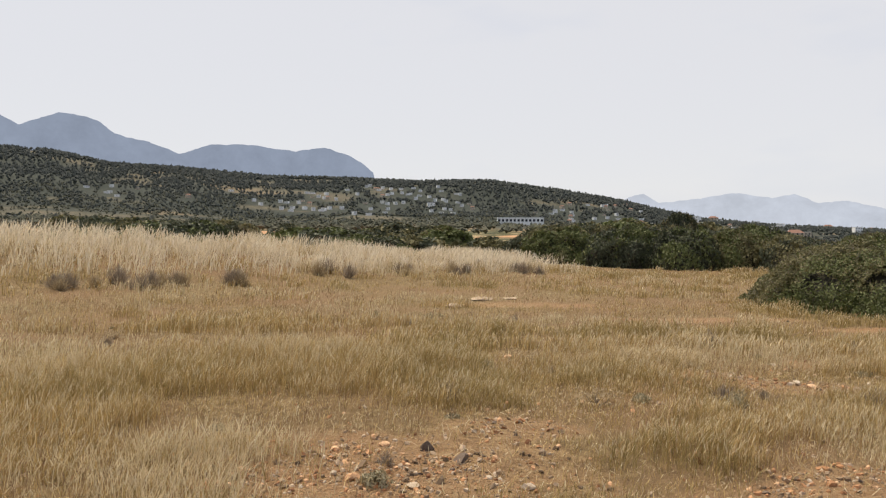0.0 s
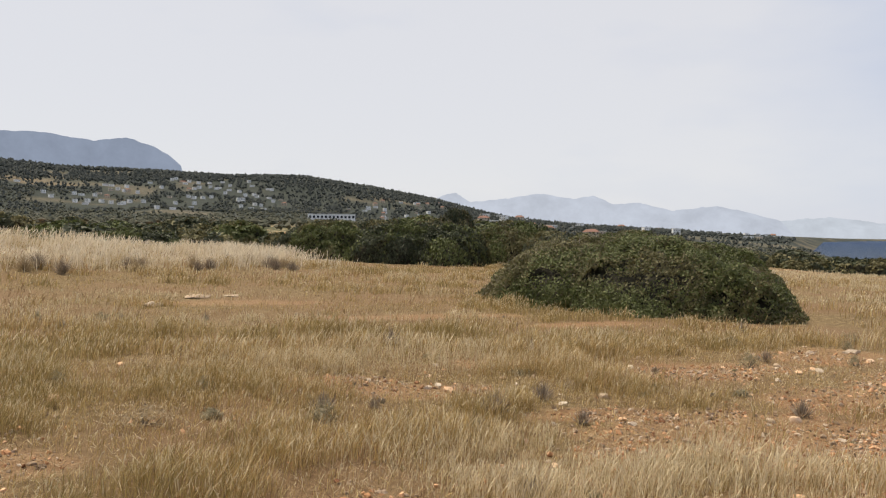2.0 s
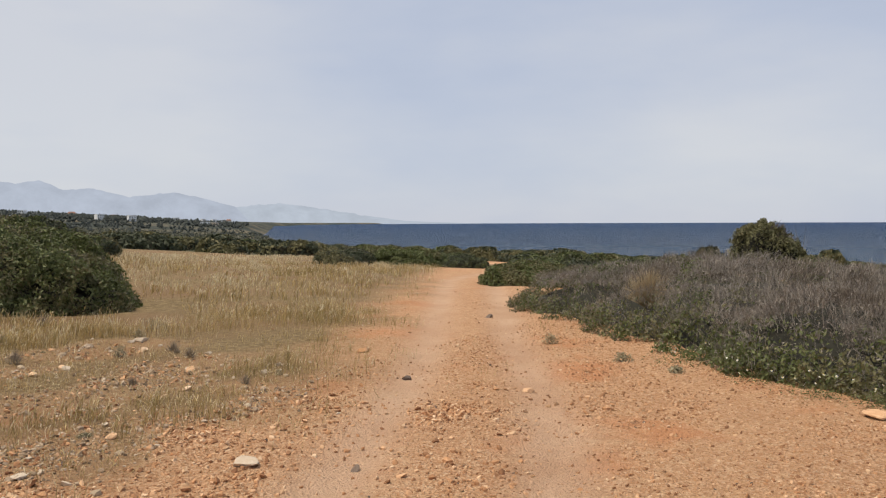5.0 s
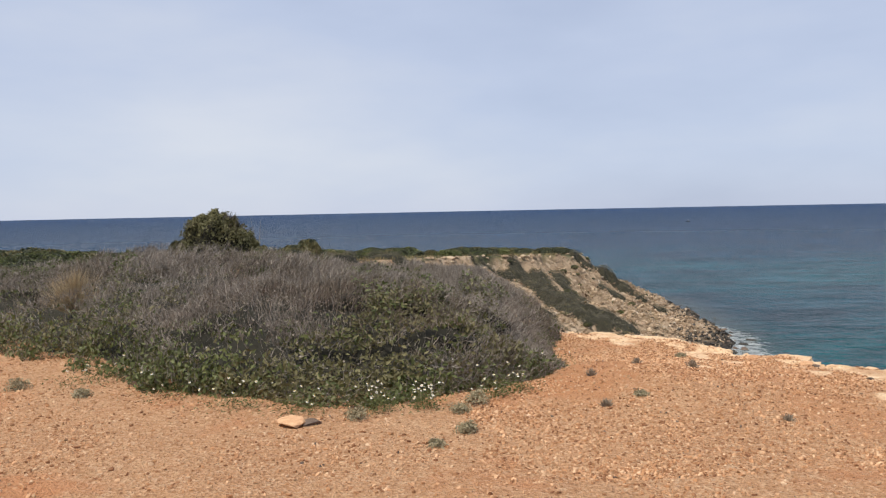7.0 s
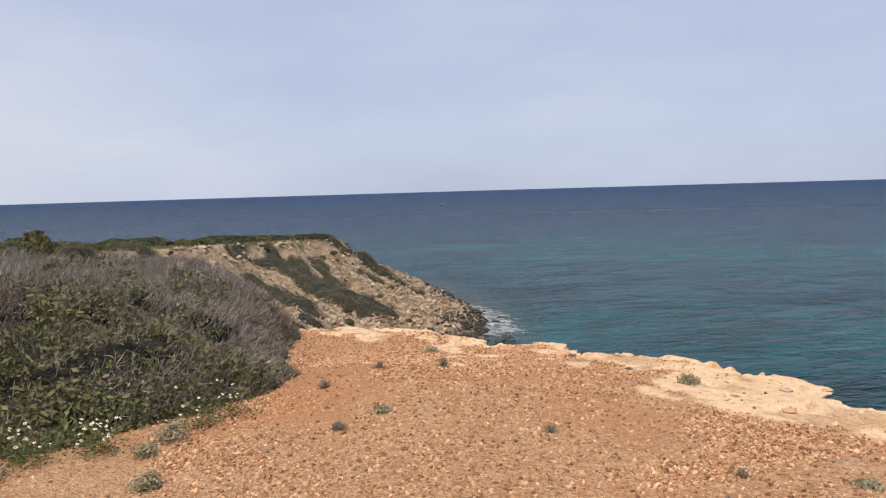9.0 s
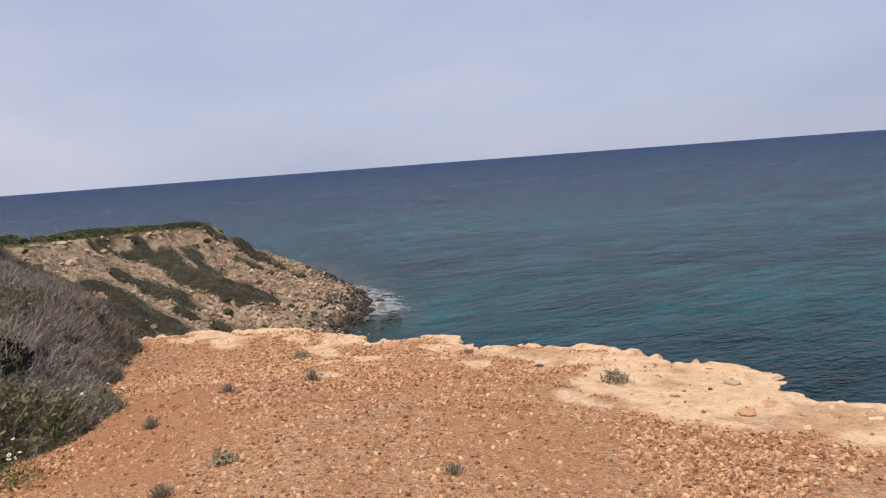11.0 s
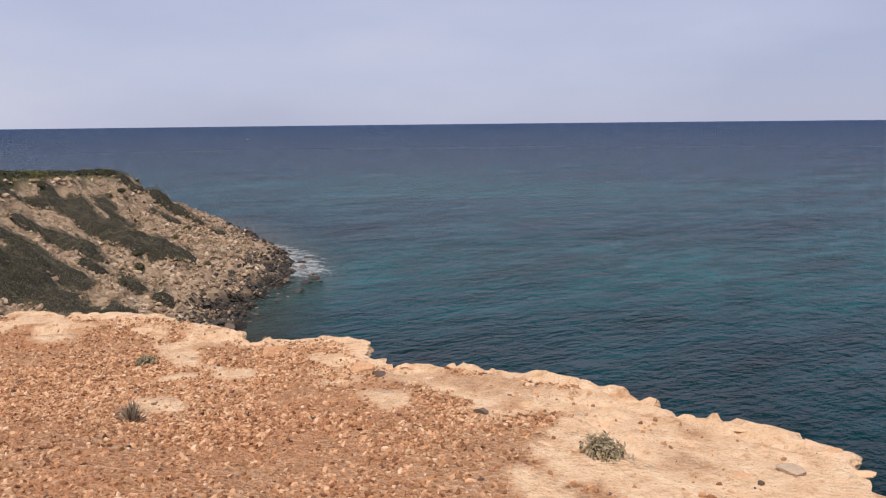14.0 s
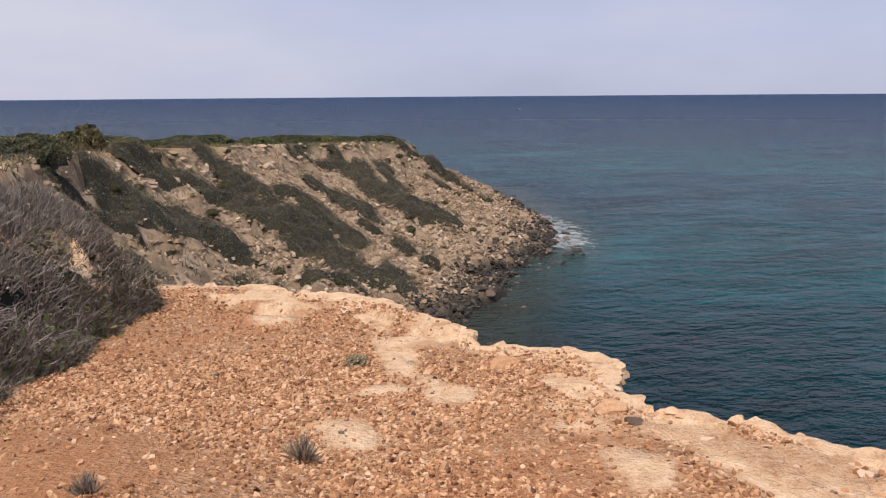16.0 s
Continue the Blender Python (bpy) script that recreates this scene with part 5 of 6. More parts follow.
while done < 75:
    k = int(g.integers(len(p_w)))
    x, y = p_w[k] + g.normal(size=2) * (1.3, 1.3)
    s = g.uniform(0.5, 1.6)
    stone("wet" if g.uniform() < 0.5 else "dark", float(x), float(y), s, g.uniform(0, 360), "rock", "dark wet rock at the waterline", "rocks at the waterline",
          z=max(float(ground_z(x, y)), SEA - 0.2 * s), j=done, tall=g.uniform(0.5, 1.0))
    done += 1
for x, y, s in ((116.5, -48.5, 1.7), (113, -45.8, 1.4), (101.5, -42.5, 1.6), (99.5, -42.0, 1.0), (92.5, -34.0, 1.2), (104, -43.5, 1.0), (95.5, -37.6, 1.3)):
    stone("wet", x, y, s, 50 * x, "rock", "dark rock standing in the surf", "rocks in the surf", z=SEA - 0.15 * s, j=int(x), tall=0.9)


def scree():
    """Broken stone strewn over the headland slope, thickest low down."""
    gq = np.random.default_rng(43)
    x, y = gq.uniform(24, 165, 95000), gq.uniform(-50, 8, 95000)
    z = ground_z(x, y, False)
    land, dry = inside(x, y, CREST + CLOSE), inside(x, y, WATER + CLOSE)
    low = smooth(SEA + 9, SEA + 2, z)
    keep = dry & ~land & (z > SEA - 0.3) & (gq.uniform(0, 1, len(x)) < 0.35 + 0.6 * low)
    x, y, z = x[keep], y[keep], z[keep]
    v, f = many_stones(np.stack([x, y, z + 0.05], -1), (0.05 + 0.24 * gq.uniform(0, 1, len(x)) ** 2.6) * (1 + 0.2 * low[keep]), gq, "chip", 0.8)
    wet = np.repeat(z + 0.5 * gq.normal(size=len(z)) < SEA + 1.3, 13)
    shade = np.repeat(gq.uniform(0, 1, len(z)) < 0.08, 13)
    ob = new("scree", np_mesh("scree", v, f, [SCREE, WET, PALE], False, np.where(wet, 1, np.where(shade, 2, 0))))
    tagged(ob, "tan broken rock strewn down the headland", "scree", kind="stuff")


scree()


NEAR_CREST = [p for p in CREST if -25 < p[0] < 50] + [(60, 90), (-40, 90)]


def gravel():
    """Loose stones on the bare ground, thinner in the wheel tracks and in the grass."""
    gq = np.random.default_rng(45)
    pieces = []
    for coarse, count, lo, hi, box in ((False, 13000, 0.008, 0.023, (3, 26, -4.5, 13)), (False, 13000, 0.006, 0.019, (11, 20.5, -4.2, 4.5)), (True, 150000, 0.004, 0.0165, (12.6, 20.5, -4.1, 1.2)), (True, 85000, 0.005, 0.017, (8, 20, -3.9, 8.5)), (False, 16000, 0.008, 0.036, (-4, 14, 4.8, 13)), (True, 65000, 0.007, 0.026, (-3, 13, 6.0, 12))):
        x, y = gq.uniform(box[0], box[1], count), gq.uniform(box[2], box[3], count)
        keep = (x < 18) & (y > -1) | inside(x, y, NEAR_CREST)
        x, y = x[keep], y[keep]
        count = len(x)
        fld = field(x, y)
        bare = np.maximum(1 - fld * 0.96, 0.75 * bare_spot(x, y))
        dens = bare * (1 - 0.88 * ruts(x, y)) * (0.26 + 0.74 * smooth(-0.22, 0.30, fbm(x / 0.9, y / 0.9, 4, 47)))
        dc, _ = to_line(x, y, NEAR_CREST[:-2])
        dens = dens * (dc > 0.12) * (1 - 0.97 * slabs(x, y)) * (1 - 0.8 * rust_patch(x, y))
        keep = gq.uniform(0, 1, count) < dens
        x, y = x[keep], y[keep]
        z = ground_z(x, y)
        edge = (dc[keep] < 1.2) & (x > 10)
        z[edge] = stand_z(x[edge], y[edge])
        size = lo + (hi - lo) * gq.uniform(0, 1, len(x)) ** 2.6
        v, f = many_stones(np.stack([x, y, z + size * 0.22], -1), size, gq, "chip" if coarse else False, 0.8)
        n_f = 13 if coarse else 20
        pick = gq.uniform(0, 1, len(x))
        slot = np.where(pick < 0.18, 0, np.where(pick < 0.992, 1, 2))
        slot = np.where(field(x, y) > 0.35, np.where(pick < 0.28, 3, np.where(pick < 0.62, 4, np.where(pick < 0.98, 1, 2))), slot)
        pieces.append((v, f, np.repeat(slot, n_f)))
    at, vs, fs, ss = 0, [], [], []
    for v, f, s in pieces:
        vs.append(v)
        fs.append(f + at)
        ss.append(s)
        at += len(v)
    ob = new("gravel", np_mesh("gravel", np.concatenate(vs), np.concatenate(fs), [LEDGE, OCHRE, DARK, PALE, SCREE], False, np.concatenate(ss)))
    tagged(ob, "loose orange and pale gravel on bare earth", "gravel", kind="stuff")


gravel()

# ---------------------------------------------------------------- dry grass
GOLD = leafy("gold_grass", (0.22, 0.14, 0.05), (0.47, 0.32, 0.13), (0.70, 0.535, 0.26), 0.6, 0.3)
PALE_GRASS = leafy("pale_grass", (0.42, 0.315, 0.17), (0.66, 0.535, 0.335), (0.80, 0.70, 0.49), 0.6, 0.3)
BLEACHED = leafy("bleached_grass", (0.50, 0.40, 0.27), (0.76, 0.66, 0.49), (0.90, 0.82, 0.66), 0.6, 0.3)
GREENISH = leafy("greenish_grass", (0.17, 0.12, 0.042), (0.33, 0.24, 0.09), (0.50, 0.39, 0.18), 0.6, 0.3)
RUSSET = leafy("russet_grass", (0.16, 0.092, 0.048), (0.30, 0.185, 0.095), (0.46, 0.32, 0.18), 0.65, 0.3)


def blades(x, y, height, width, g, lean=0.17):
    k = len(x)
    z = ground_z(x, y) - 0.01
    p = np.stack([x, y, z], -1)
    way = unit(np.stack([0.07 + lean * g.normal(size=k), -0.03 + lean * g.normal(size=k), np.ones(k)], -1))
    a = g.uniform(0, np.pi, k)
    side = np.stack([np.cos(a), np.sin(a), np.zeros(k)], -1) * (width * 0.5)[:, None]
    h = height[:, None]
    mid = p + way * h * 0.6
    tip = mid + unit(way + np.stack([0.18 + 0.4 * g.normal(size=k), 0.35 * g.normal(size=k), np.zeros(k)], -1)) * h * 0.4
    head = mid * 0.45 + tip * 0.55
    v = np.stack([p - side, p + side, mid + side * 0.6, mid - side * 0.6, head + side * 1.1, head - side * 1.1, tip], 1).reshape(-1, 3)
    b = np.arange(k)[:, None] * 7
    f = np.concatenate([b + np.array([c]) for c in ((0, 1, 2), (0, 2, 3), (3, 2, 4), (3, 4, 5), (5, 4, 6))])
    return v, f


def grass(name, label, boxes, heights, seed, chooser, mats, thin):
    """boxes: rows of (x0, x1, y0, y1, number of blades, blade width)."""
    gq = np.random.default_rng(seed)
    vs, fs, ss, at = [], [], [], 0
    for x0, x1, y0, y1, count, width in boxes:
        tufts = max(1, count // 14)
        cx, cy = gq.uniform(x0, x1, tufts), gq.uniform(y0, y1, tufts)
        pick = gq.integers(0, tufts, count)
        spread = 0.05 + width * 5
        x, y = cx[pick] + spread * gq.normal(size=count), cy[pick] + spread * gq.normal(size=count)
        keep = gq.uniform(0, 1, count) < thin(x, y)
        x, y = x[keep], y[keep]
        h = heights(x, y) * gq.uniform(0.55, 1.25, len(x))
        v, f = blades(x, y, h, np.full(len(x), width) * gq.uniform(0.7, 1.3, len(x)), gq)
        vs.append(v)
        fs.append(f + at)
        kind = chooser(x, y, gq)
        ripe = np.where((gq.uniform(0, 1, len(x)) < 0.42) & (kind != 3), 1, kind)
        foot = np.where((gq.uniform(0, 1, len(x)) < 0.28) & (kind != 3), 2, kind)
        ss.append(np.concatenate([foot, foot, kind, ripe, ripe]))
        at += len(v)
    ob = new(name, np_mesh(name, np.concatenate(vs), np.concatenate(fs), mats, False, np.concatenate(ss)))
    tagged(ob, label, "grass", kind="stuff")


TALL = ((6.0, 8.0, 1.6, 0.9), (6.6, 7.4, 1.2, 0.6), (0.0, 8.4, 0.8, 0.35), (1.5, 11.2, 4.2, 1.0), (-3.0, 11.0, 2.0, 1.6), (0.2, 16.6, 1.6, 0.7), (7.2, 15.6, 1.8, 0.8), (6.0, 13.4, 1.4, 0.7),
        (11.5, 14.4, 2.4, 0.7), (-2.3, 8.0, 1.2, 0.9), (24, 15.6, 6, 1.6), (34, 22, 8, 2.2), (3.4, 13.6, 1.3, 0.6), (9.4, 13.0, 1.2, 0.5))
SHORT = ((-1.0, 14.8, 3.0, 0.9), (8.5, 20.5, 5.0, 2.6), (5.8, 11.5, 1.3, 0.6), (7.8, 9.6, 1.3, 0.7), (10.5, 10.5, 2.6, 1.6), (13.5, 10.8, 2.0, 1.3), (3.6, 10.0, 0.8, 0.5), (3.2, 9.0, 0.5, 0.4), (-4.5, 20.5, 5.0, 1.6), (4.0, 24.0, 5.0, 2.0))


def lushness(x, y):
    """Above 0 in the stands of tall grass, below it in the short turf."""
    v = fbm(x / 1.1, y / 0.9, 5, 53) * 1.2 + 0.25 * fbm(x / 6, y / 5, 3, 52)
    for cx, cy, a, b in TALL:
        v = v + 0.50 * np.exp(-(((x - cx) / a) ** 2 + ((y - cy) / b) ** 2))
    for cx, cy, a, b in SHORT:
        v = v - 0.50 * np.exp(-(((x - cx) / a) ** 2 + ((y - cy) / b) ** 2))
    return v


def field_thin(x, y):
    d = field(x, y) * (0.32 + 0.68 * smooth(-0.16, 0.14, lushness(x, y))) * (1 - 0.93 * bare_spot(x, y))
    for bx, by, br in ((16, 19.5, 3.2), (15, 20.8, 2.5), (17, 17.4, 2.4)):
        d = d * smooth(br - 0.4, br + 0.2, np.hypot(x - bx, y - by))
    d = d * (1 - 0.55 * smooth(11, 16, x) * smooth(26, 10, y))
    return np.maximum(d, 0.018 * (1 - ruts(x, y)) * (y > 4.0) * inside(x, y, CREST + CLOSE))


def field_height(x, y):
    v = lushness(x, y)
    return (0.095 + 0.11 * smooth(-0.15, 0.2, v) + 0.13 * smooth(0.15, 0.75, v)) * (0.45 + 0.55 * field(x, y))


def field_kind(x, y, g):
    v = lushness(x, y) + 0.16 * g.normal(size=len(x))
    n = fbm(x / 3.2 + 3, y / 2.6, 4, 57) + 0.16 * g.normal(size=len(x)) + 0.35 * np.exp(-(((x - 5.6) / 2.2) ** 2 + ((y - 8.0) / 1.3) ** 2))
    tall = np.where(n > 0.16, 1, np.where(n < -0.22, 2, 0))
    return np.where(v > -0.05, tall, np.where(n > 0.24, 1, np.where(n > -0.02, 3, 0)))


def litter():
    """Flattened straw between the tufts."""
    gq = np.random.default_rng(81)
    x, y = gq.uniform(-7, 14, 90000), gq.uniform(4.6, 14, 90000)
    keep = gq.uniform(0, 1, len(x)) < np.clip(field(x, y) * (0.9 - 0.35 * bare_spot(x, y)), 0.0, 1)
    x, y = x[keep], y[keep]
    v, f = blades(x, y, gq.uniform(0.05, 0.15, len(x)), gq.uniform(0.003, 0.007, len(x)), gq, 1.6)
    shade = np.tile(gq.choice(4, len(x), p=(0.28, 0.30, 0.12, 0.30)), 5)
    ob = new("straw_litter", np_mesh("straw_litter", v, f, [GOLD, PALE_GRASS, GREENISH, RUSSET], False, shade))
    tagged(ob, "short flattened straw and stubble between tufts", "straw", kind="stuff")


litter()
grass("field_grass", "knee-high dry golden grass with bare patches",
      [(-7, 9, 4.5, 13, 215000, 0.0048), (8, 20, 6.5, 14, 44000, 0.006), (-12, 16, 13, 22, 85000, 0.010), (-16, 24, 22, 36, 55000, 0.018), (17, 52, 9, 36, 42000, 0.018)],
      field_height, 51, field_kind, [GOLD, PALE_GRASS, GREENISH, RUSSET], field_thin)


def bank_thin(x, y):
    d, _ = to_line(x, y, [(-40, 23), (-16, 26.5), (-4, 30.5), (4, 34.5), (12, 38.5)])
    return smooth(5.0, 4.2, d + 0.9 * fbm(x / 2, y / 2, 3, 59)) * smooth(13.5, 11.5, x) * (0.4 + 0.6 * smooth(-0.2, 0.2, fbm(x / 1.5, y / 1.5, 3, 60)))


def bank_height(x, y):
    return (0.45 + 0.27 * smooth(-0.2, 0.3, fbm(x / 2.2, y / 2.2, 3, 62))) * (0.75 + 0.25 * smooth(10, -6, x))


def bank_kind(x, y, g):
    n = fbm(x / 1.8, y / 1.8, 3, 63) + 0.3 * g.normal(size=len(x))
    return np.where(n > 0.1, 1, np.where(n < -0.4, 2, 0))


grass("bank_grass", "tall pale ripe grass covering a low bank", [(-26, 14, 17, 43, 105000, 0.020)], bank_height, 64, bank_kind, [BLEACHED, BLEACHED, PALE_GRASS], bank_thin)


def strip_thin(x, y):
    d, _ = to_line(x, y, [(30, 33), (44, 42), (60, 46)])
    return smooth(5, 2, d)


grass("pale_strip_grass", "pale straw grass strip before the far shrubs", [(22, 66, 24, 54, 12000, 0.035)], lambda x, y: 0.22 + 0 * x, 66,
      lambda x, y, g: np.ones(len(x), int), [GOLD, PALE_GRASS], strip_thin)


def slope_herbs():
    """Sparse herbs and dead grass between the rocks of the headland."""
    gq = np.random.default_rng(83)
    c = 2600
    cx, cy = gq.uniform(24, 162, c), gq.uniform(-48, 8, c)
    pick = gq.integers(0, c, 42000)
    x, y = cx[pick] + 0.35 * gq.normal(size=42000), cy[pick] + 0.35 * gq.normal(size=42000)
    z = ground_z(x, y, False)
    keep = inside(x, y, WATER + CLOSE) & (z > SEA + 2.5) & (np.hypot(x - 16, y) > 9)
    x, y, kind = x[keep], y[keep], (pick[keep] % 3)
    v, f = blades(x, y, gq.uniform(0.15, 0.45, len(x)), gq.uniform(0.03, 0.07, len(x)), gq, 0.6)
    ob = new("slope_herbs", np_mesh("slope_herbs", v, f, [LEAF_SLOPE, GREENISH, LEAF_OLIVE], False, np.tile(kind, 5)))
    tagged(ob, "sparse olive herbs and dead grass among slope rocks", "herbs", kind="stuff")


slope_herbs()

# ---------------------------------------------------------------- woods, scrub and town on the far hill
def on_hill(az, el, near=190.0):
    """Where the land, seen from the field, rises to the given height in degrees."""
    r = np.arange(near, 1310, 4.0)
    a = radians(az)
    x, y = r * math.sin(a), r * math.cos(a)
    seen = np.degrees(np.arctan2(plateau(x, y) - 1.9, r))
    el = el + float(climb(az))
    k = int(np.argmax(seen >= el)) if (seen >= el).any() else len(r) - 1
    return float(x[k]), float(y[k])


# distance haze is mixed into the tree colour as a greyer, lighter tone
HILL_TREE = leafy("hill_wood", (0.040, 0.046, 0.041), (0.053, 0.060, 0.052), (0.072, 0.078, 0.064), 0.8, 0.0)
HILL_SCRUB = leafy("hill_scrub", (0.05, 0.054, 0.036), (0.078, 0.080, 0.052), (0.12, 0.11, 0.075), 0.85, 0.0)


def hill_cover():
    gq = np.random.default_rng(71)
    vs, fs, ss, at = [], [], [], 0
    for count, r0, r1, tall, slot in ((23000, 560, 1330, (3.2, 6.0), 0), (1500, 1230, 1330, (3, 7), 0), (14000, 165, 760, (0.9, 2.4), 1), (1000, 330, 900, (3, 5.5), 0)):
        az = np.radians(gq.uniform(-32, 51, count))
        r = np.sqrt(gq.uniform(r0 ** 2, r1 ** 2, count))
        x, y = r * np.sin(az), r * np.cos(az)
        z = plateau(x, y)
        wood = fbm(x / 70, y / 70, 4, 72)
        keep = inside(x, y, CREST + CLOSE) & ((wood > -0.24) | (gq.uniform(0, 1, count) < 0.16)) & ((z > 4) | (slot == 1) | (gq.uniform(0, 1, count) < 0.3))
        rad = np.hypot(x, y)
        for hx, hy in TOWN:
            # trees left out before and round each house, to keep it in view
            hr = math.hypot(hx, hy)
            keep &= ~((np.abs(x * hy - y * hx) / hr < 4 + 0.003 * hr) & (rad > hr - 45) & (rad < hr + 6))
        x, y, z = x[keep], y[keep], z[keep]
        h = gq.uniform(*tall, len(x)) * (np.clip(r[keep] / 1300, 0.45, 1) if slot == 0 else 1)
        for q in range(2):
            c = np.stack([x + h * 0.14 * gq.normal(size=len(x)), y + h * 0.14 * gq.normal(size=len(x)), z + h * (0.45 + 0.2 * q)], -1)
            v, f = many_stones(c, h * (0.46 - 0.08 * q), gq, True, 1.15 if slot == 0 else 0.7)
            vs.append(v)
            fs.append(f + at)
            ss.append(np.full(len(f), slot))
            at += len(v)
    ob = new("hill_woods", np_mesh("hill_woods", np.concatenate(vs), np.concatenate(fs), [HILL_TREE, HILL_SCRUB], False, np.concatenate(ss)))
    tagged(ob, "dark pine woods and scrub covering the hill", "woods", kind="stuff")


def plain_paint(name, col, rough=0.85):
    m, n, l, b = material(name, rough, 0.2)
    t = noise_tex(n, l, 1.2, 5)
    l.new(ramp(n, l, t.outputs[0], [(0.35, tuple(v * 0.85 for v in col)), (0.65, col)]), b.inputs["Base Color"])
    return m


WHITE_WALL = plain_paint("whitewashed_wall", (0.88, 0.87, 0.84))
CREAM_WALL = plain_paint("cream_wall", (0.56, 0.47, 0.36))
RED_TILE = plain_paint("red_roof_tile", (0.27, 0.15, 0.11))
FLAT_ROOF = plain_paint("pale_flat_roof", (0.78, 0.75, 0.70))
DARK_GLASS = plain_paint("dark_window", (0.035, 0.04, 0.045), 0.25)


def box_mesh(name, x0, x1, y0, y1, z0, z1, mat):
    bm = bmesh.new()
    bmesh.ops.create_cube(bm, size=1.0)
    for v in bm.verts:
        v.co = (x0 if v.co.x < 0 else x1, y0 if v.co.y < 0 else y1, z0 if v.co.z < 0 else z1)
    me = bpy.data.meshes.new(name)
    bm.to_mesh(me)
    bm.free()
    me.materials.append(mat)
    return me


def house(label, w, d, h, wall, pitched, columns, rows):
    """A small house: walls, roof, windows in the side that faces the sea (-y)."""
    top = tagged(new("house"), label, "house", "houses of the far town")
    part("wall", box_mesh("wall", -w / 2, w / 2, -d / 2, d / 2, -2.0, h, wall), top)
    if pitched:
        bm = bmesh.new()
        o = 0.4
        c = [bm.verts.new(p) for p in ((-w / 2 - o, -d / 2 - o, h), (w / 2 + o, -d / 2 - o, h), (w / 2 + o, d / 2 + o, h), (-w / 2 - o, d / 2 + o, h), (-w / 2 + 1.5, 0, h + d * 0.28), (w / 2 - 1.5, 0, h + d * 0.28))]
        for q in ((0, 1, 5, 4), (1, 2, 5), (2, 3, 4, 5), (3, 0, 4), (3, 2, 1, 0)):
            bm.faces.new([c[i] for i in q])
        me = bpy.data.meshes.new("roof")
        bm.to_mesh(me)
        bm.free()
        me.materials.append(RED_TILE)
        part("roof", me, top)
    else:
        part("roof", box_mesh("roof", -w / 2 - 0.15, w / 2 + 0.15, -d / 2 - 0.15, d / 2 + 0.15, h, h + 0.35, FLAT_ROOF), top)
    pane = box_mesh("window", -0.6, 0.6, -0.05, 0.05, 0, 1.3, DARK_GLASS)
    for r in range(rows):
        for k in range(columns):
            win = part("window", pane, top)
            win.location = (-w / 2 + w * (k + 0.5) / columns, -d / 2 - 0.02, 0.9 + 2.9 * r)
    return top


HOUSES = [house("whitewashed two-storey house with a flat roof", 9, 8, 5.8, WHITE_WALL, False, 3, 2), house("cream house with a red tiled roof", 11, 9, 5.4, CREAM_WALL, True, 3, 2),
          house("low white house with a flat roof", 12, 7, 3.2, WHITE_WALL, False, 4, 1), house("white apartment block with rows of dark windows", 17, 9, 8.7, WHITE_WALL, False, 5, 3),
          house("cream low house with a flat roof", 10, 8, 3.3, CREAM_WALL, False, 3, 1)]
g = np.random.default_rng(73)
spots = []
for count, a0, a1, e0, e1 in ((26, 2.0, 13.5, 1.3, 2.35), (34, -1, 14, 0.35, 1.25), (22, 17.5, 25.5, 0.55, 1.35), (20, 18, 30, 0.02, 0.45), (8, -12, -1, 1.2, 1.9), (14, 26, 36, -0.15, 0.1), (12, 7.2, 10.4, 1.5, 2.3)):
    for _ in range(count):
        spots.append((g.uniform(a0, a1), g.uniform(e0, e1)))
first = set()
TOWN = []
for az, el in spots:
    k = int(g.choice([0, 0, 0, 0, 0, 1, 2, 2, 2, 2, 4]))
    x, y = on_hill(az, el)
    TOWN.append((x, y))
    m = pose(x, y, float(plateau(x, y)) + 0.4, 0, 0, g.uniform(-35, 35) - az) @ Matrix.Diagonal((*[0.20 + 0.26 * math.hypot(x, y) / 1300] * 3, 1))
    if k in first:
        copy_thing(HOUSES[k], Matrix()).matrix_basis = m
    else:
        first.add(k)
        HOUSES[k].matrix_basis = m
for k in set(range(5)) - first:
    x, y = on_hill(8 + k, 1.0)
    HOUSES[k].matrix_basis = pose(x, y, float(plateau(x, y)) + 0.4) @ Matrix.Scale(0.4, 4)
# the long white building at the foot of the hill
x, y = on_hill(17.1, -0.05, 330)
far = math.hypot(x, y)
long_house = house("long white building with a row of dark openings", 0.055 * far, 7, 0.0062 * far, WHITE_WALL, False, 12, 1)
long_house.matrix_basis = pose(x, y, float(plateau(x, y)) + 0.6, 0, 0, -14)

TOWN.append((x, y))
# houses strung along the coastal plain
for k in range(46):
    az = 27 + 19.5 * g.uniform(0, 1)
    r = g.uniform(700, 1500) if az < 36 else g.uniform(1100, 2100)
    x, y = r * math.sin(radians(az)), r * math.cos(radians(az))
    TOWN.append((x, y))
    copy_thing(HOUSES[int(g.choice([0, 0, 1, 2, 2, 4]))], Matrix()).matrix_basis = pose(x, y, float(plateau(x, y)) + 0.6, 0, 0, g.uniform(-35, 35) - az) @ Matrix.Scale(1.0, 4)

hill_cover()

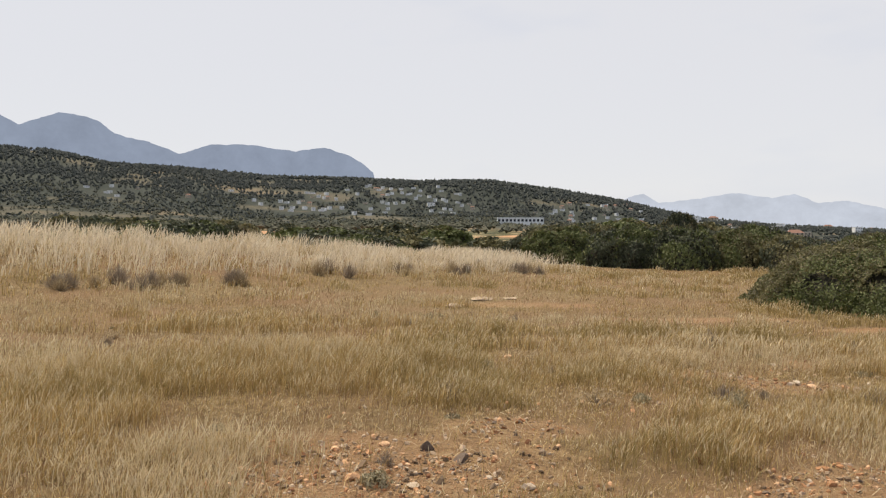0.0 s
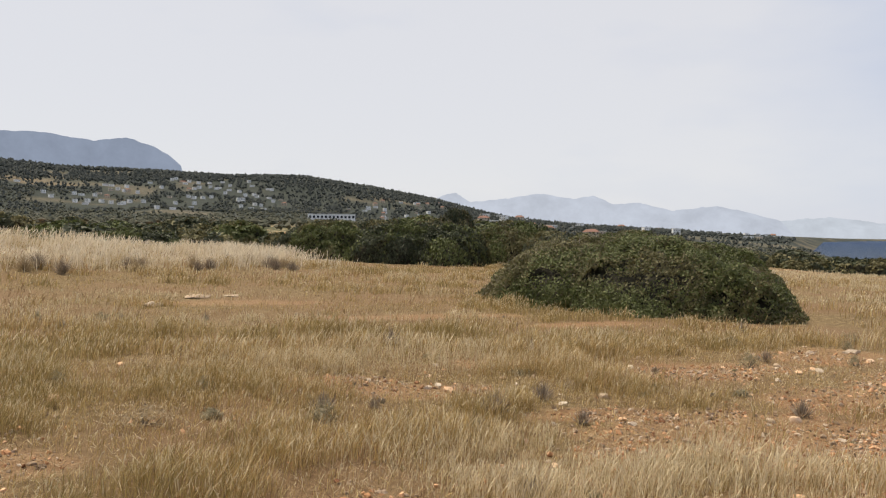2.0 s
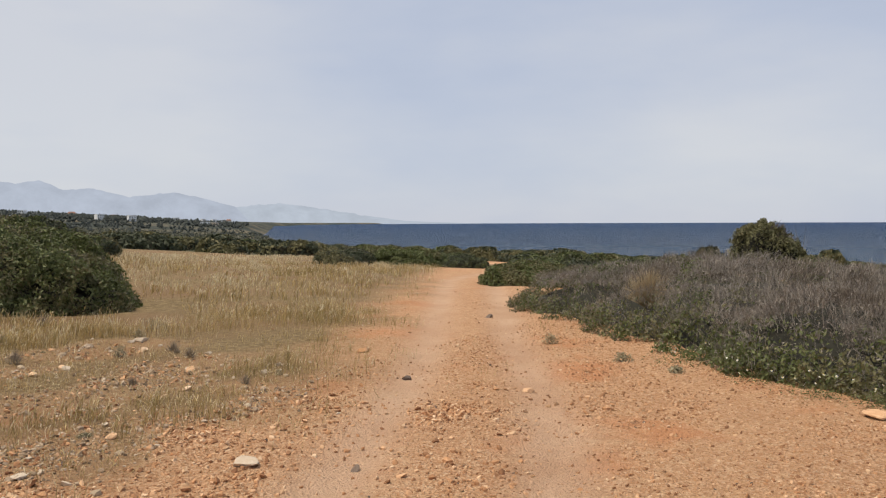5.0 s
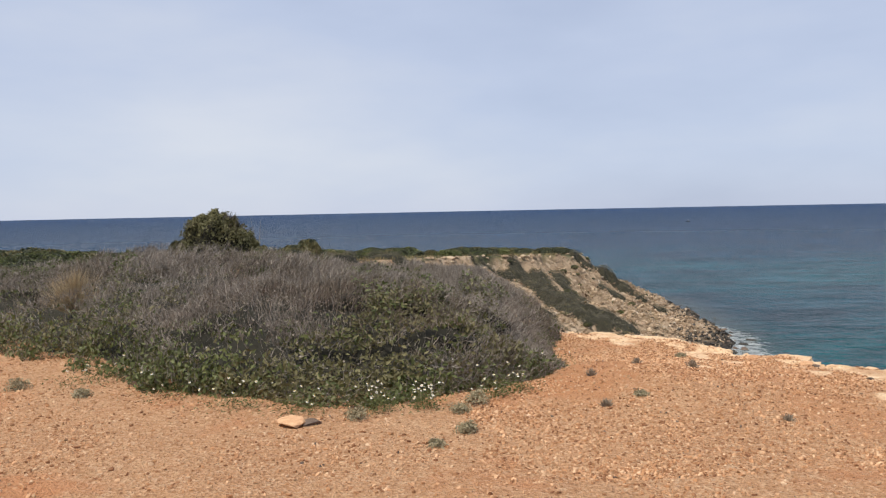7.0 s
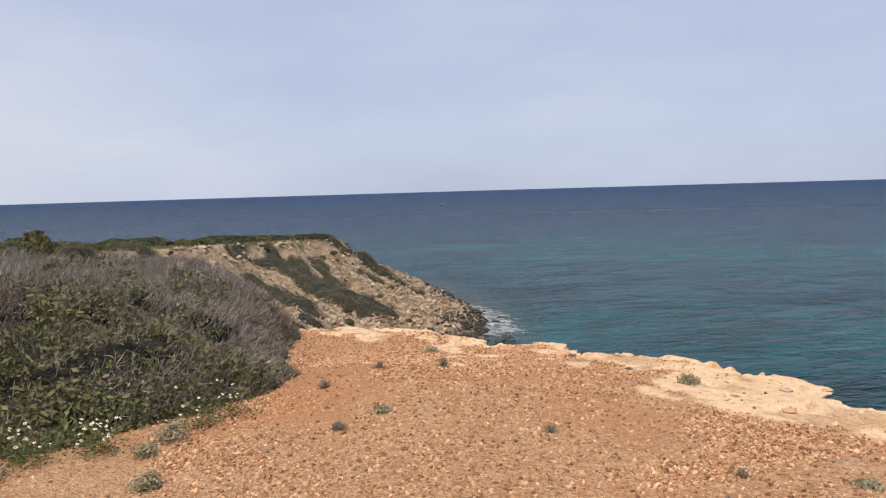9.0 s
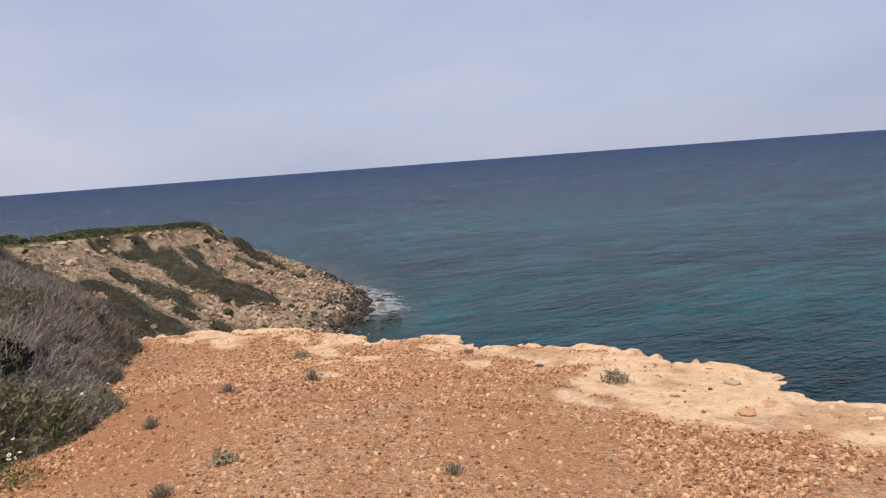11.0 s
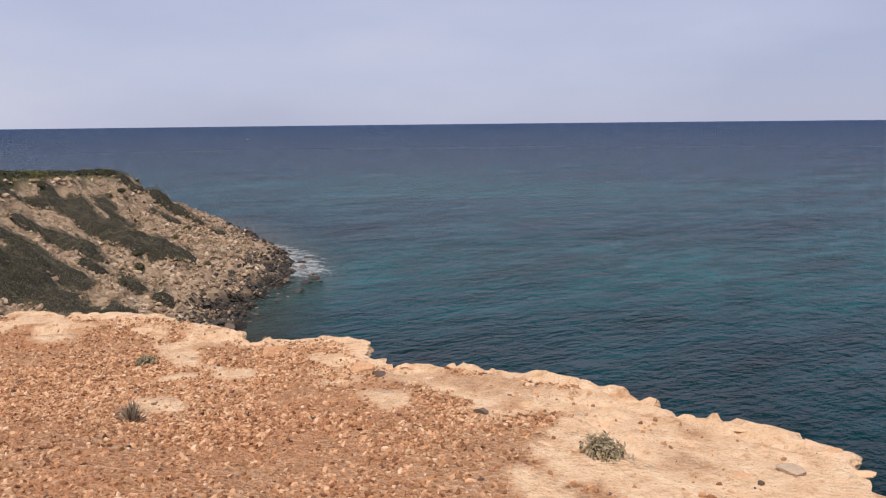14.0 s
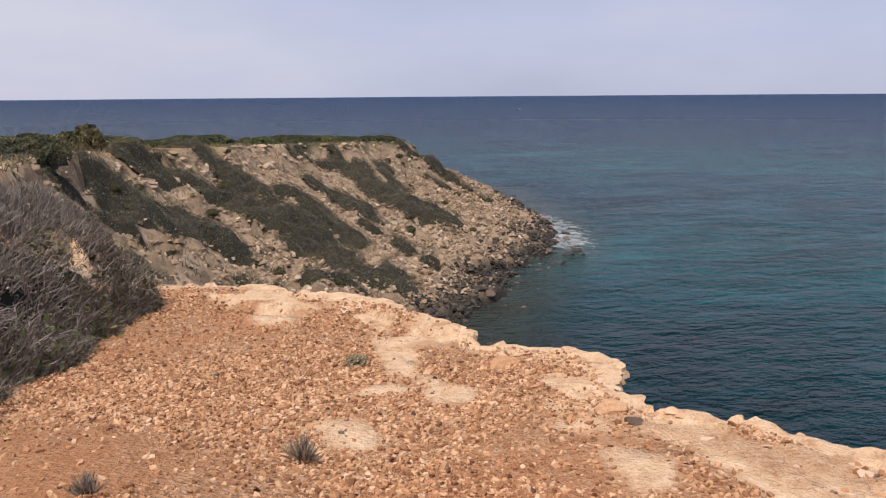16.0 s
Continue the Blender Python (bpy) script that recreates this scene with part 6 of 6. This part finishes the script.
# ---------------------------------------------------------------- cushions, tufts and daisies on the near ground
CUSHION = leafy("grey_green_cushion", (0.20, 0.165, 0.09), (0.32, 0.27, 0.165), (0.46, 0.40, 0.26), 0.75, 0.15)
STRAW = leafy("dry_straw", (0.25, 0.18, 0.10), (0.42, 0.32, 0.19), (0.56, 0.46, 0.30), 0.7, 0.2)
TWIG_DRY = leafy("dry_bushlet_twigs", (0.16, 0.12, 0.085), (0.31, 0.245, 0.18), (0.46, 0.385, 0.29), 0.85, 0.1)
PETAL = plain_paint("white_petal", (0.80, 0.79, 0.74), 0.6)
YOLK = plain_paint("yellow_floret", (0.62, 0.42, 0.05), 0.6)


def cushion(x, y, r, h, mat, seed, label, count=900, size=0.02, twiggy=False):
    gq = np.random.default_rng(seed)
    top = tagged(new("cushion_plant"), label, "plant", "cushion plants")
    r, h = r * 0.75, h * 0.8
    p, n = dome_points(count, r, r * 0.85, h, seed, gq, 0.3)
    if twiggy:
        v, f = twigs_at(p * 0.35, unit(n + np.array([0, 0, 0.5])), h * 1.1, 0.004, gq)
    else:
        p = p * gq.uniform(0.55, 1.05, (count, 1))
        v, f = leaves_at(p, n, size, gq, 1.0, 0.35)
        f = tri(f)
    part("foliage", np_mesh("foliage", v, f, [mat]), top, kind="stuff")
    s, fs = twigs_at(np.zeros((14, 3)), unit(gq.normal(size=(14, 3)) * (1, 1, 0.2) + np.array([0, 0, 0.9])), h * 0.9, 0.006, gq)
    part("stem", np_mesh("stem", s, fs, [TWIG_BROWN]), top)
    top.location = (x, y, float(ground_z(x, y)) - 0.01)
    return top


for k, (x, y, r, h, kind) in enumerate(((11.46, 11.76, 0.22, 0.26, 0), (6.46, 9.88, 0.22, 0.2, 1), (14.47, 2.12, 0.17, 0.13, 0), (13.95, 1.23, 0.14, 0.10, 0), (13.6, 1.5, 0.12, 0.06, 0),
                                        (13.81, -1.34, 0.16, 0.05, 1), (14.5, -0.05, 0.16, 0.06, 1), (14.65, -0.41, 0.10, 0.05, 0), (14.85, 1.05, 0.2, 0.14, 2),
                                        (8.94, 10.83, 0.38, 0.09, 0), (7.16, 14.43, 0.3, 0.25, 1), (3.38, 9.87, 0.42, 0.2, 3), (15.91, -0.77, 0.11, 0.06, 1), (16.23, -1.49, 0.12, 0.09, 1), (17.89, -1.98, 0.12, 0.07, 0), (14.53, -3.02, 0.14, 0.09, 0), (14.6, 1.22, 0.15, 0.10, 2),
                                        (4.9, 10.2, 0.25, 0.15, 1), (1.0, 7.8, 0.16, 0.12, 0), (3.9, 10.0, 0.14, 0.10, 2), (15.6, -0.2, 0.12, 0.07, 1), (12.6, -1.9, 0.10, 0.05, 1), (12.2, -2.4, 0.12, 0.05, 0),
                                        (17.2, 7.0, 0.22, 0.16, 3), (16.2, 5.6, 0.2, 0.14, 0), (15.7, 4.8, 0.16, 0.1, 0), (9.8, 10.2, 0.2, 0.09, 0), (7.9, 11.9, 0.25, 0.08, 0),
                                        (12.9, 13.6, 0.4, 0.22, 0), (15.4, 13.3, 0.35, 0.25, 0), (16.1, -3.2, 0.14, 0.10, 1), (16.55, -2.85, 0.13, 0.08, 1), (13.55, -3.15, 0.10, 0.10, 1))):
    cushion(x, y, r, h, (CUSHION, TWIG_DRY, CUSHION, STRAW)[kind], 300 + k,
            ("low grey-green cushion plant in stony ground", "dry brown twiggy tuft in stony ground", "pale silvery cushion plant beside the thicket", "pale dry spent herb in stony ground")[kind],
            500 if kind != 1 else 150, 0.016, kind == 1)


def daisies(x, y, count, spread, seed):
    gq = np.random.default_rng(seed)
    top = tagged(new("daisy_clump"), "clump of small white daisies with yellow hearts", "flower", "daisies at the thicket's foot")
    top.location = (x, y, float(ground_z(x, y)))
    px, py = spread * gq.normal(size=count), spread * gq.normal(size=count)
    hh = gq.uniform(0.10, 0.26, count)
    base = np.stack([px * 0.6, py * 0.6, np.zeros(count)], -1)
    head = np.stack([px, py, hh], -1)
    side = np.tile(np.array([[0.002, 0.001, 0.0]]), (count, 1))
    v = np.stack([base - side, base + side, head + side, head - side], 1).reshape(-1, 3)
    part("stem", np_mesh("stem", v, np.arange(4 * count).reshape(-1, 4), [LEAF_GREEN]), top, kind="stuff")
    tilt = unit(np.stack([-0.5 + 0.4 * gq.normal(size=count), -0.1 + 0.4 * gq.normal(size=count), np.ones(count)], -1))
    a = unit(np.cross(tilt, np.tile(np.array([[0.3, 1.0, 0.1]]), (count, 1))))
    b = np.cross(tilt, a)
    for called, rad, lift, mat in (("petal", 0.013, 0.0, PETAL), ("floret", 0.007, 0.004, YOLK)):
        ring = [head + tilt * lift + rad * (1.0 if k % 2 else 0.72) * (a * math.cos(k * math.pi / 6) + b * math.sin(k * math.pi / 6)) for k in range(12)]
        v = np.stack(ring + [head + tilt * (lift + 0.003)], 1).reshape(-1, 3)
        f = np.concatenate([(np.arange(count) * 13)[:, None] + np.array([[k, (k + 1) % 12, 12]]) for k in range(12)])
        part(called, np_mesh(called, v, f, [mat]), top, kind="stuff")
    p = np.stack([spread * gq.normal(size=400), spread * gq.normal(size=400), np.abs(0.07 * gq.normal(size=400))], -1)
    v, f = leaves_at(p, np.tile(np.array([[0, 0, 1.0]]), (400, 1)), 0.016, gq, 1.0, 0.3)
    part("foliage", np_mesh("foliage", v, tri(f), [LEAF_GREEN]), top, kind="stuff")


for k, (x, y, c, s) in enumerate(((14.8, 1.52, 26, 0.10), (14.72, 1.95, 18, 0.10), (14.75, 2.6, 8, 0.14), (15.0, 3.2, 9, 0.16), (15.3, 0.62, 9, 0.12), (15.1, 0.85, 7, 0.1), (15.6, 3.9, 8, 0.2),
                                  (16.3, 4.9, 8, 0.2), (16.6, 0.0, 6, 0.12))):
    daisies(x, y, c, s, 400 + k)

# low herbs and loose stones strewn over the field
herbs = [o for o in bpy.data.objects if o.name.startswith("cushion_plant") and o.parent is None][:16]
gh = np.random.default_rng(101)
done = 0
while done < 90:
    x, y = gh.uniform(-3, 15), gh.uniform(7.0, 19)
    if float(field(np.array([x]), np.array([y]))[0]) < 0.4 or math.hypot(x - 16, y - 19.4) < 3.8:
        continue
    ob = copy_thing(herbs[int(gh.choice([0, 1, 4, 10, 11, 12, 13, 15]))], Matrix())
    size = gh.uniform(0.35, 0.9)
    place(ob, x, y, gh.uniform(0, 360), 0.01, (size, size, size))
    done += 1
SMALL_STONES = [boulder("stone", 240 + j, (PALE, OCHRE, SCREE, LEDGE)[j], 0.6 + 0.08 * j, 2) for j in range(4)]
done = 0
while done < 150:
    x, y = gh.uniform(0.0, 14.5), gh.uniform(6.8, 13.5)
    fld = float(field(np.array([x]), np.array([y]))[0])
    if fld < 0.15 or gh.uniform() > 0.12 + 0.5 * float(bare_spot(np.array([x]), np.array([y]))[0]) + 0.35 * (x > 5.5):
        continue
    size = 0.045 + 0.10 * gh.uniform() ** 2
    k = int(gh.choice(4, p=(0.45, 0.2, 0.2, 0.15)))
    ob = new("stone", SMALL_STONES[k])
    ob.matrix_basis = pose(x, y, float(ground_z(x, y)) + 0.14 * size, gh.normal() * 8, gh.normal() * 8, gh.uniform(0, 360)) @ Matrix.Diagonal((size, size, size * gh.uniform(0.7, 1.1), 1))
    tagged(ob, ("whitish weathered stone lying in thin dry grass", "rust-coloured stone lying in thin dry grass", "tan broken stone lying in thin dry grass", "pinkish stone lying in thin dry grass")[k], "stone", "loose stones of the field")
    done += 1

# the tan dead tuft that stands in the thicket
tan = cushion(19.6, 6.2, 0.42, 0.5, STRAW, 350, "tan dead grass tuft standing in the thicket", 1500, 0.03, True)
tan.location.z = 0.35

# ---------------------------------------------------------------- the boat out at sea
def boat(x, y, turn):
    top = tagged(new("fishing_boat"), "small dark fishing boat with a white cabin at sea", "boat")
    bm = bmesh.new()
    sections = []
    for q, w, lo in ((-3.0, 0.7, 0.15), (-1.8, 1.0, 0.0), (0.5, 1.05, 0.0), (2.2, 0.7, 0.15), (3.4, 0.05, 0.6)):
        sections.append([bm.verts.new(p) for p in ((q, -w, 0.9), (q, -w * 0.6, lo - 0.3), (q, w * 0.6, lo - 0.3), (q, w, 0.9))])
    for a, b in zip(sections, sections[1:]):
        for k in range(3):
            bm.faces.new((a[k], a[k + 1], b[k + 1], b[k]))
        bm.faces.new((a[3], a[0], b[0], b[3]))
    bm.faces.new(sections[0][::-1])
    me = bpy.data.meshes.new("hull")
    bm.to_mesh(me)
    bm.free()
    me.materials.append(plain_paint("boat_paint", (0.06, 0.07, 0.10), 0.5))
    part("hull", me, top)
    part("cabin", box_mesh("cabin", -1.6, 0.2, -0.6, 0.6, 0.9, 2.3, WHITE_WALL), top)
    part("mast", box_mesh("mast", 0.6, 0.7, -0.05, 0.05, 0.9, 4.0, FLAT_ROOF), top)
    top.matrix_basis = pose(x, y, SEA, 0, 0, turn) @ Matrix.Scale(0.75, 4)


boat(850, -321, 70)

# grey dry bushlets at the foot of the bank
gb = np.random.default_rng(97)
for k, (x, y, r) in enumerate(((-3.3, 24.5, 0.75), (-2.4, 24.9, 0.6), (-1.2, 25.3, 0.65), (-0.5, 25.8, 0.5), (2.2, 28.4, 0.5), (6.8, 30.6, 0.5), (9.3, 32.6, 0.6), (10.2, 32.2, 0.5), (-4.6, 24.0, 0.5), (4.6, 29.8, 0.4))):
    for q in range(3):
        cushion(x + r * 0.6 * gb.normal(), y + 0.25 * gb.normal(), r * gb.uniform(0.6, 0.95), gb.uniform(0.25, 0.42), (TWIG_DRY, STRAW, TWIG_DRY)[q], 500 + 3 * k + q,
                "grey dry twiggy bushlet in pale grass", 380, 0.03, True)

# a thin dead stalk that stands out of the thicket
stalk = tagged(new("dead_stalk"), "thin pale dead flower stalk above the thicket", "plant")
gs = np.random.default_rng(99)
v, f = twigs_at(np.zeros((3, 3)), unit(np.array([[0.02, 0.0, 1.0], [0.05, 0.02, 1.0], [-0.02, 0.05, 1.0]])), 1.5, 0.012, gs)
part("stem", np_mesh("stem", v, f, [STRAW]), stalk)
stalk.location = (25.5, 4.43, 0.3)
